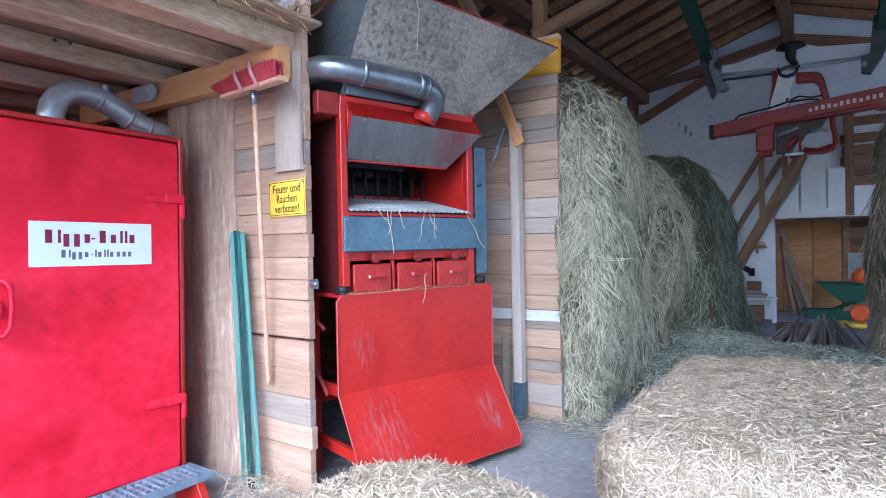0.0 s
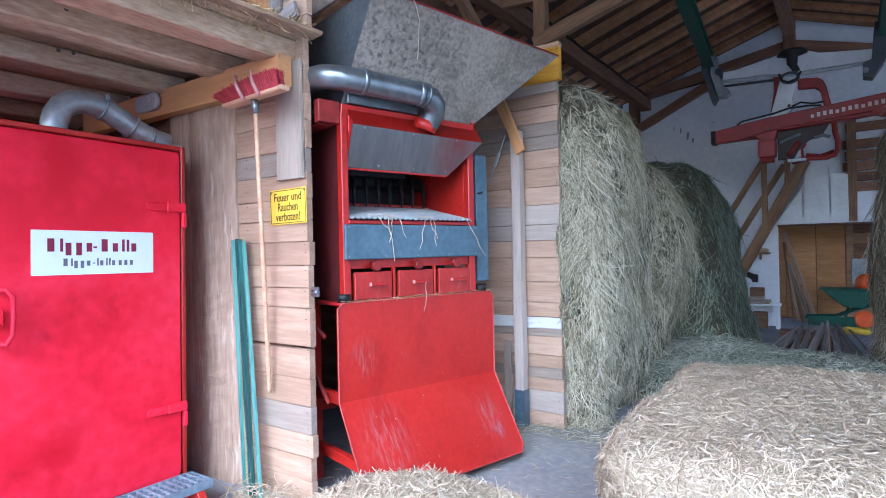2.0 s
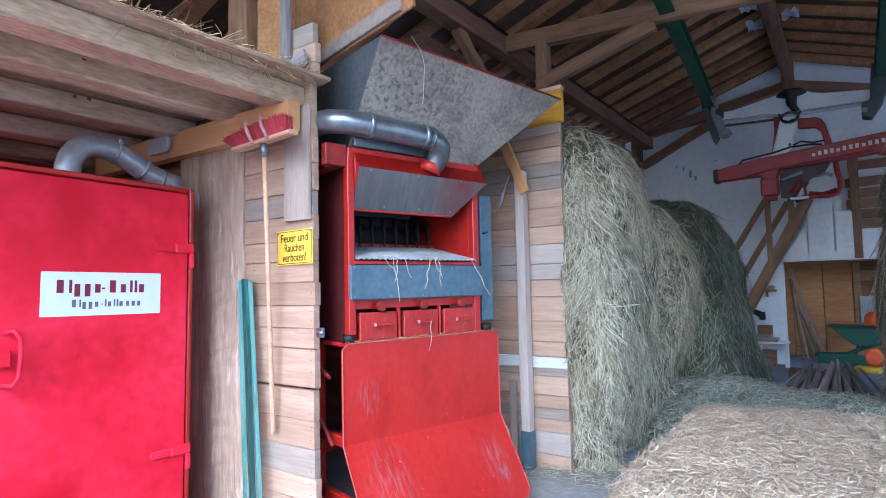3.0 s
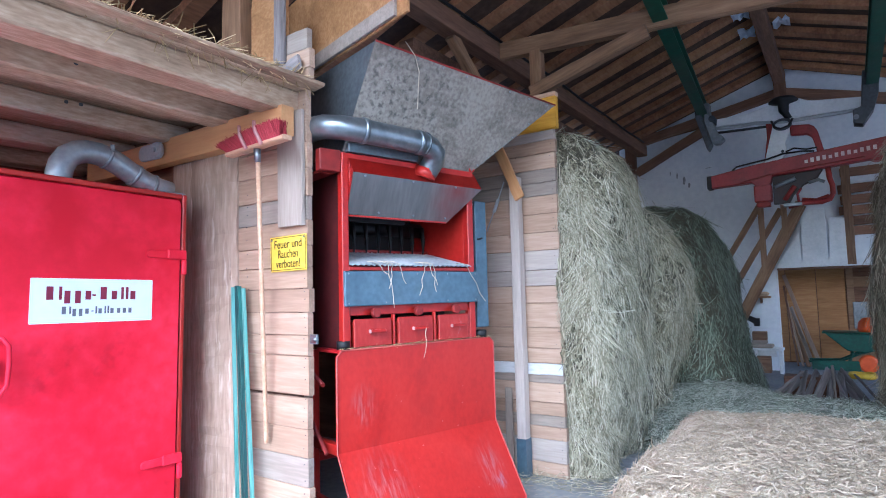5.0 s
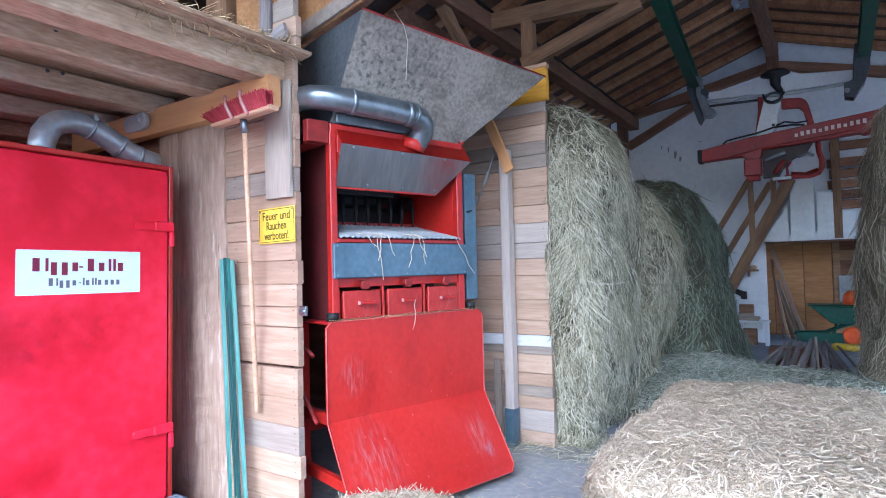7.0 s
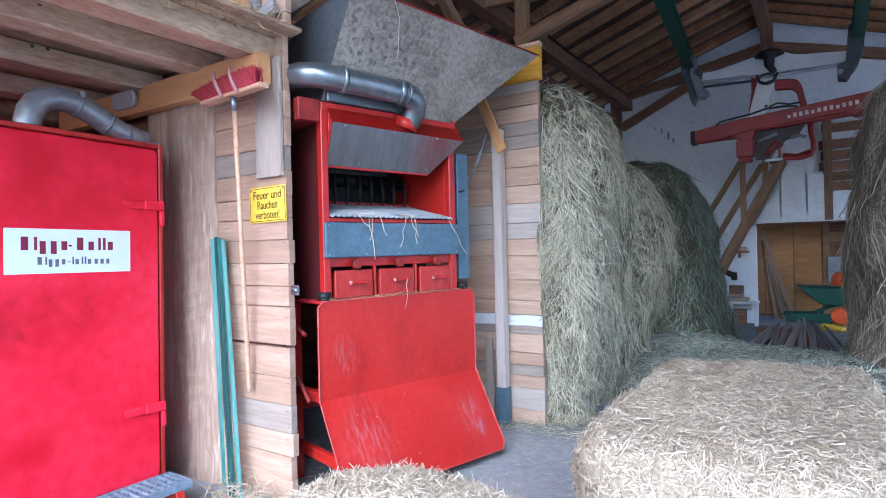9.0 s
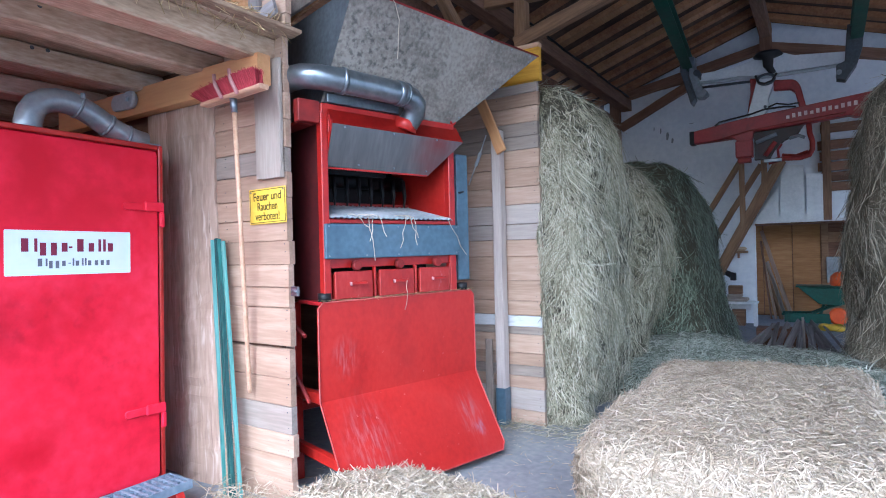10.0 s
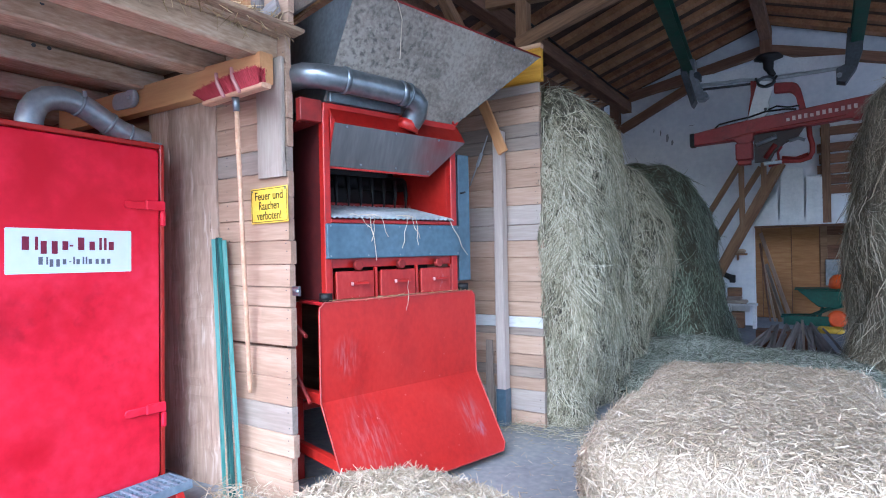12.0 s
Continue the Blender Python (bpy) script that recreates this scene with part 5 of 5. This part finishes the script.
prof = [(-1.65, 3.39), (-1.25, 3.455), (-0.83, 3.515), (-0.11, 3.58), (0.88, 3.68), (1.35, 3.73), (1.35, 3.5), (0.88, 3.41), (0.58, 3.34), (0.51, 3.33), (0.45, 3.365), (-0.12, 3.32), (-0.76, 3.29), (-0.78, 3.19), (-0.83, 3.13), (-0.9, 3.11), (-0.97, 3.15), (-1.04, 3.22), (-1.63, 3.2)]
boom = plate("boom", prof, 0.09, 0.18, red_crane, "dull red crane boom with scuffs", bevel=0.012)
bob = pose(0, -CY + 0.09, 0)
part("boom_rib", tube(bmesh.new(), [(-1.2, CY - 0.095, 3.235), (-1.0, CY - 0.095, 3.27), (-0.8, CY - 0.095, 3.31), (0.4, CY - 0.095, 3.405)], 0.012, 6), red_dark, boom, "", bob)
part("boom_tip", blocks(((-1.68, CY - 0.095, 3.19), (-1.61, CY + 0.095, 3.4)), bevel=0.006), black, boom, "black boom tip", bob)
part("elbow_block", blocks(((-1.02, CY - 0.1, 2.9), (-0.78, CY + 0.1, 3.17)), bevel=0.02), red_crane, cr, "red boom elbow block")
part("elbow_foot", blocks(((-0.99, CY - 0.08, 2.83), (-0.81, CY + 0.08, 2.896)), bevel=0.008), red_dark, cr)
part("hose", tube(bmesh.new(), [(-1.3, CY - 0.1, 3.44), (-1.24, CY - 0.1, 3.49), (-1.08, CY - 0.1, 3.515), (-0.81, CY - 0.1, 3.55), (-0.6, CY - 0.11, 3.6), (-0.35, CY - 0.11, 3.6), (-0.2, CY - 0.1, 3.58)], 0.014, 6), black, cr)
part("hose", tube(bmesh.new(), [(-0.56, CY - 0.12, 3.62), (-0.45, CY - 0.12, 3.66), (-0.3, CY - 0.12, 3.62), (-0.16, CY - 0.1, 3.63)], 0.012, 6), black, cr)
plate("guard_arch", [(-0.49, 4.05), (-0.24, 4.02), (-0.18, 3.98), (-0.14, 3.9), (-0.07, 3.56), (-0.16, 3.56), (-0.21, 3.81), (-0.27, 3.87), (-0.49, 3.89)], -0.01, 0.09, red_crane, "dull red guard arch", bevel=0.015)
part("boom_bracket", prism([(-0.77, 3.3), (-0.1, 3.34), (-0.2, 3.18), (-0.36, 3.12), (-0.5, 2.98), (-0.56, 2.86), (-0.77, 2.86)], 0.08, "y", 0.006), dark_oxide, cr, "dark oily boom bracket", pose(0, CY + 0.03, 0))
part("cylinder", tube(bmesh.new(), [(-0.74, CY - 0.03, 3.12), (-0.46, CY - 0.03, 3.22)], 0.03, 12), steel, cr, "grey hydraulic cylinder")
part("cylinder", tube(bmesh.new(), [(-0.62, CY - 0.05, 2.9), (-0.48, CY - 0.05, 3.1)], 0.035, 12), red_dark, cr)
part("valve_lever", tube(bmesh.new(), [(-0.44, CY - 0.03, 2.84), (-0.45, CY - 0.03, 2.98), (-0.4, CY - 0.03, 3.06)], 0.018, 8), red_crane, cr)
part("valve_lever", tube(bmesh.new(), [(-0.3, CY - 0.03, 3.13), (-0.18, CY - 0.03, 3.16), (-0.1, CY - 0.03, 3.12)], 0.025, 8), steel, cr)
part("guard_tube", tube(bmesh.new(), [(-0.58, CY, 2.8), (-0.38, CY, 2.84), (-0.16, CY, 2.83), (-0.05, CY, 2.86), (-0.01, CY, 2.94), (-0.01, CY, 3.06), (-0.04, CY, 3.18), (-0.05, CY, 3.34)], 0.036, 12), red_dark, cr, "dark red bent guard tube")
part("guard_tube", tube(bmesh.new(), [(-0.4, CY + 0.03, 2.9), (-0.22, CY + 0.03, 2.87), (-0.06, CY + 0.03, 2.92)], 0.025, 10), red_dark, cr)
part("cross_plate", blocks(((-0.64, CY - 0.06, 2.8), (-0.4, CY + 0.04, 2.85)), bevel=0.005), steel, cr)
for k in range(12):
    bm = bmesh.new()
    x = -0.33 + 0.075 * k
    z = 3.45 + 0.09 * (x + 0.33)
    box(bm, (x, CY - 0.094, z - 0.032), (x + 0.042, CY - 0.091, z + (0.032 if k % 4 else 0.015)), 0)
    part("printed_mark", bm, ink_white, boom, "faded white print", bob)

# ---------------------------------------------------------------- gable: stair, loft panel, boards
sr = thing("loft_stair", "steep brown wooden stair with handrail up to the loft", "stair")
for yy in (11.85, 12.2):
    timber("stringer", (-2.1, yy, 0.0), (-0.5, yy, 3.06), 0.045, 0.16, wood_truss, sr, seed=70)
for k in range(12):
    u = (k + 0.7) / 13
    x, z = -2.1 + 1.6 * u, 3.06 * u
    part("tread", blocks(((x - 0.07, 11.875, z - 0.012), (x + 0.07, 12.175, z + 0.012)), bevel=0.003), wood_truss, sr)
timber("handrail", (-2.02, 11.85, 1.62), (-1.12, 11.85, 3.1), 0.04, 0.1, wood_truss, sr, seed=71)
timber("mid_rail", (-1.75, 11.85, 1.4), (-0.8, 11.85, 2.98), 0.03, 0.1, wood_truss, sr, seed=72)
for x, z0, z1 in ((-1.85, 0.6, 1.95), (-1.12, 1.85, 3.08), (-0.76, 2.48, 3.12)):
    timber("baluster", (x, 11.85, z0), (x, 11.85, z1), 0.05, 0.09, wood_truss, sr, seed=73)
pn = thing("slotted_board", "white painted loft front board with two vertical slots", "board")
part("white_face", prism([(-0.98, 1.94), (0.12, 1.94), (0.12, 2.8), (-0.13, 2.82), (-0.135, 2.1), (-0.165, 2.1), (-0.17, 2.99), (-0.54, 3.02), (-0.555, 2.06), (-0.58, 2.06), (-0.585, 2.6), (-0.98, 2.0)], 0.035, "y", 0.002), white_metal, pn, "", pose(0, 12.52, 0))
part("ledge", blocks(((-0.98, 12.5, 1.9), (1.2, 12.69, 1.935)), bevel=0.004), wood_dark, pn, "dark lower edge")
for i, (x0, x1, z) in enumerate(((0.15, 1.6, 2.56), (0.1, 1.6, 2.74), (0.05, 1.6, 2.93), (0.08, 1.6, 3.12), (0.05, 1.6, 3.32), (0.1, 1.6, 3.62))):
    tagged(timber("loft_board", (x0, 12.63, z), (x1, 12.63, z + 0.02), 0.05, 0.16, wood_dark, seed=80 + i), "brown loft rail board against the gable", "board", "loft rail boards")
tagged(timber("loft_upright", (0.18, 12.57, 1.96), (0.18, 12.57, 3.75), 0.06, 0.14, wood_truss, seed=85), "brown upright of the loft rail", "board")

# plaster scuffs
for i, (x, z, w, h) in enumerate(((-2.72, 3.92, 0.03, 0.12), (-2.6, 3.78, 0.06, 0.16), (-2.5, 3.7, 0.05, 0.1), (-2.85, 4.0, 0.02, 0.08), (-1.3, 3.55, 0.025, 0.025), (-2.15, 4.05, 0.12, 0.012))):
    bm = prism([(0, 0), (w * 0.6, -h * 0.1), (w, h * 0.5), (w * 0.7, h), (w * 0.1, h * 0.8)], 0.003, "y")
    part("chipped_patch", bm, steel, gable, "bare grey patch in the plaster", pose(x, -0.002, z))

# back room under the loft
pt = part("wall_partition", blocks(((-2.5, 14.2, 0.0), (2.3, 14.24, 2.04)), bevel=0.0), wood_dark)
tagged(pt, "wooden partition of plywood sheets in the back room", "partition", "", "structure")
for x0, x1 in ((-1.6, -0.98), (-0.965, -0.44), (-0.425, 0.06)):
    part("plywood_sheet", blocks(((x0, 14.17, 0.02), (x1, 14.197, 2.03)), bevel=0.003), old_ply, pt)
for x0, x1, z0, z1 in ((0.08, 0.2, 0.0, 2.03), (0.5, 0.75, 0.0, 2.03), (0.2, 0.5, 1.55, 1.75), (0.2, 0.5, 0.0, 0.5), (0.77, 1.3, 0.0, 2.03)):
    part("board", blocks(((x0, 14.15, z0), (x1, 14.197, z1)), bevel=0.003), wood_truss, pt)
for i, (x0, y0, x1, z1, w, mt) in enumerate(((-0.42, 13.45, -0.98, 1.82, 0.09, wood_plank), (-0.62, 13.5, -0.92, 0.98, 0.12, wood_truss), (-0.72, 13.55, -0.97, 1.3, 0.07, wood_plank), (-0.55, 13.6, -0.9, 1.15, 0.1, wood_grey), (-0.8, 13.5, -1.0, 1.6, 0.06, wood_dark))):
    tagged(timber("leaning_board", (x0, y0, 0.0), (x1, y0 + 0.5, z1), 0.025, w, mt, seed=90 + i), "loose board leaning in the back room", "board", "leaning boards")
bt = thing("white_bench", "small white wooden bench beside the opening", "bench")
part("seat", blocks(((-1.5, 12.2, 0.42), (-0.94, 12.5, 0.46)), bevel=0.006), white_metal, bt)
for x in (-1.45, -1.02):
    part("leg", blocks(((x, 12.24, 0.0), (x + 0.06, 12.46, 0.42)), bevel=0.005), white_metal, bt)
part("backboard", blocks(((-1.5, 12.47, 0.28), (-1.08, 12.5, 0.4)), bevel=0.004), white_metal, bt)
tagged(part("wooden_crate", blocks(((-1.42, 12.26, 0.0), (-1.16, 12.44, 0.3)), bevel=0.008), wood_truss), "brown wooden block beneath the bench", "crate")
tagged(part("folded_sack", blocks(((-1.5, 12.22, 0.462), (-1.1, 12.46, 0.53)), ((-1.46, 12.24, 0.53), (-1.2, 12.44, 0.6)), bevel=0.02), wood_grey), "grey folded sacks on the bench", "sack")
tagged(part("wooden_box", blocks(((-1.44, 12.25, 0.602), (-1.2, 12.42, 0.76)), bevel=0.008), wood_truss), "brown wooden box on the sacks", "box")
ws_ = thing("wall_shelf", "small brown wall shelf on the white gable", "shelf")
part("shelf_board", blocks(((-1.45, 12.5, 1.38), (-1.12, 12.69, 1.42)), bevel=0.004), wood_truss, ws_)
part("bracket", blocks(((-1.3, 12.56, 1.28), (-1.27, 12.69, 1.38)), bevel=0.003), wood_dark, ws_)
tagged(part("cloth", blocks(((-1.4, 12.52, 1.422), (-1.14, 12.66, 1.5)), bevel=0.03), wood_joist), "crumpled brown cloth on the shelf", "cloth")
vz = thing("bench_vise", "dark iron vise arm on the gable wall", "vise")
bm = bmesh.new()
tube(bm, [(-1.62, 12.55, 1.05), (-1.5, 12.5, 1.0), (-1.4, 12.48, 0.95), (-1.34, 12.48, 0.92)], [0.05, 0.05, 0.06, 0.04], 10)
part("arm", bm, black, vz)
part("jaw", blocks(((-1.42, 12.42, 0.85), (-1.32, 12.52, 1.0)), bevel=0.01), black, vz)
part("backplate", blocks(((-1.66, 12.56, 0.8), (-1.58, 12.69, 1.25)), bevel=0.006), blue_steel, vz, "blue steel back plate")

wbw = thing("wheelbarrow", "green wheelbarrow with an orange wheel in the back room", "wheelbarrow")
bm = bmesh.new()
tray = [(-0.32, 0.70), (0.5, 0.68), (0.34, 0.36), (0.02, 0.38)]
part("tray", prism(tray, 0.5, "y", 0.012), leaf_green, wbw, "", pose(0, 13.0, 0))
part("tray_rim", blocks(((-0.36, 12.97, 0.695), (0.52, 13.53, 0.72)), bevel=0.008), leaf_green, wbw)
part("wheel", tube(bmesh.new(), [(0.32, 12.95, 0.16), (0.32, 12.97, 0.16), (0.32, 13.03, 0.16), (0.32, 13.05, 0.16)], [0.12, 0.16, 0.16, 0.12], 22), orange, wbw, "orange wheel")
for yy in (13.08, 13.42):
    part("frame_tube", tube(bmesh.new(), [(-0.6, yy, 0.16), (-0.1, yy, 0.18), (0.2, yy, 0.33), (0.42, yy, 0.4)], 0.022, 8), leaf_green, wbw)
    part("leg", tube(bmesh.new(), [(0.1, yy, 0.36), (-0.02, yy, 0.0)], 0.02, 8), leaf_green, wbw)
tagged(part("green_plank", blocks(((-0.55, 12.96, 0.02), (0.2, 13.0, 0.2)), bevel=0.008), leaf_green), "green painted plank on the floor", "plank")
bm = bmesh.new()
tube(bm, [(0.36, 13.2, 0.722), (0.36, 13.2, 0.78), (0.36, 13.2, 0.9), (0.36, 13.2, 0.97), (0.36, 13.2, 0.99)], [0.15, 0.17, 0.15, 0.09, 0.02], 18)
tagged(part("orange_bucket", bm, orange, smooth=True), "orange plastic tub standing on the wheelbarrow", "tub")
tagged(part("grey_sheet", blocks(((0.16, 14.1, 0.72), (0.42, 14.148, 1.25)), bevel=0.01), steel), "pale grey sheet leaning on the partition", "sheet")
bm = bmesh.new()
tube(bm, [(0.2 + 0.16 * math.cos(a), 12.2 + 0.16 * math.sin(a), 0.05 + 0.01 * math.sin(3 * a)) for a in (2 * math.pi * k / 20 for k in range(21))], 0.05, 8)
tagged(part("yellow_hose", bm, yellow_plastic), "yellow coiled hose on the floor", "hose")

# heap of dark slats, fanned over a block
tagged(part("wooden_block", blocks(((-0.75, 9.5, 0.0), (0.0, 9.8, 0.34)), bevel=0.01), wood_dark), "dark wooden block carrying the slats", "block")
rng = random.Random(17)
for k in range(15):
    u = k / 14
    x0 = -1.0 + 1.45 * u + rng.uniform(-0.05, 0.05)
    x1 = -0.6 + 0.66 * u + rng.uniform(-0.12, 0.12)
    ob = timber("slat", (x0, 8.65 + rng.uniform(-0.15, 0.2), 0.02), (x1, 9.66, 0.38 + rng.uniform(-0.05, 0.06)), 0.03, 0.095, slat_dark, seed=100 + k, spin=rng.uniform(-50, 50))
    tagged(ob, "weathered dark wooden slat in a loose heap", "slat", "heap of slats")
tagged(timber("pale_slat", (-0.14, 9.0, 0.02), (-0.17, 9.5, 0.5), 0.03, 0.07, wood_grey, seed=130), "pale grey slat standing in the slat heap", "slat")

# crumpled sheets under the ridge
def crumple(name, c, w, h, seed):
    g = np.random.RandomState(seed)
    bm = bmesh.new()
    rows = [[bm.verts.new((c[0] + w * (i / 5 - 0.5), c[1] + h * (j / 5 - 0.5), c[2] + g.uniform(-0.04, 0.04))) for j in range(6)] for i in range(6)]
    for i in range(5):
        for j in range(5):
            bm.faces.new((rows[i][j], rows[i + 1][j], rows[i + 1][j + 1], rows[i][j + 1]))
    bmesh.ops.solidify(bm, geom=bm.faces[:], thickness=0.004)
    tagged(part(name, bm, white_vinyl), "crumpled white plastic sheet tucked under the ridge", "plastic sheet", "plastic sheets")


for i, c in enumerate(((-0.95, 9.1, 5.52), (-0.95, 9.8, 5.52), (-0.48, 9.65, 5.5))):
    crumple("plastic_sheet", c, 0.22, 0.3, 60 + i)

# straw on the loft edge, the floor and the machine
def scatter(name, label, lo, hi, count, length, width, seed, mats, down=0.0, lift=0.2, droop=0.3):
    g = np.random.RandomState(seed)
    p = g.uniform(np.array(lo), np.array(hi), (count, 3))
    d = g.normal(0, 1, (count, 3)) * np.array([1, 1, lift]) + np.array([0, 0, -down])
    v, f = stalks(p, d, np.tile([0.2, -0.3, 1.0], (count, 1)), length * g.uniform(0.4, 1.4, count), np.full(count, width), 0.2, 2, g, droop, True)
    return tagged(new(name, stuff_mesh(name, [(v, f, 0)], mats)), label, "straw", "", "stuff")


scatter("loft_straw", "straw ends hanging over the loft floor's edge", (-2.86, 0.2, 3.0), (-2.75, 2.5, 3.04), 1000, 0.13, 0.0075, 41, [loft_straw_mat], 0.0, 0.2, 0.1)
scatter("loft_straw", "tuft of straw at the end of the loft floor", (-2.84, 1.5, 2.995), (-2.73, 2.5, 3.04), 160, 0.11, 0.007, 42, [loft_straw_mat], 0.35, 0.4)
scatter("floor_straw", "loose straw scattered on the concrete floor", (-3.4, 0.4, 0.004), (-0.7, 4.7, 0.012), 900, 0.07, 0.004, 43, [straw], 0.0, 0.02, 0.0)
scatter("floor_hay", "hay wisps along the foot of the partition", (-2.5, 4.45, 0.004), (-0.9, 5.0, 0.05), 900, 0.12, 0.004, 44, [hay], 0.0, 0.15, 0.1)
scatter("post_straw", "straw caught at the foot of the post", (-3.3, 2.2, 0.004), (-2.75, 2.45, 0.12), 350, 0.1, 0.005, 45, [straw], 0.0, 0.6, 0.0)

g = np.random.RandomState(51)
n = 220
ss, yy = g.uniform(-1.37, -0.05, n), g.uniform(0.0, 0.012, n) - 0.012
p = np.array([tuple(on(a, b, 1.282)) for a, b in zip(ss, yy)])
v, f = stalks(p, g.normal(0, 1, (n, 3)) * np.array([1, 1, 0.15]), np.tile([0, 0, 1.0], (n, 1)), g.uniform(0.015, 0.06, n), np.full(n, 0.004), 0.2, 1, g, 0.0, True)
tagged(new("table_chaff", stuff_mesh("table_chaff", [(v, f, 0)], [loft_straw_mat])), "chaff lying along the machine's table edge", "straw", "", "stuff")

# nail heads on the plank walls
rng = random.Random(77)
for wall_, xs, y, z1 in ((wl_, (-3.36, -2.79), WALL_Y - 0.003, 2.9), (ww, (-2.42, -2.06), 4.737, 3.0)):
    z = 0.08
    while z < z1:
        for x in xs:
            c = (x + rng.uniform(-0.012, 0.012), y, z + rng.uniform(-0.02, 0.02))
            part("nail_head", tube(bmesh.new(), [(c[0], y + 0.006, c[2]), (c[0], y, c[2])], 0.0032, 6), iron, wall_)
        z += 0.084

# bolt holes and cracks along the joists
for x, y, z in ((-3.352, 1.384, 2.93), (-4.082, 1.632, 2.935), (-4.082, 1.72, 2.94)):
    tagged(part("bolt_head", tube(bmesh.new(), [(x - 0.004, y, z), (x + 0.004, y, z)], 0.013, 8), iron), "dark iron bolt head sunk in a joist", "bolt", "joist bolts")
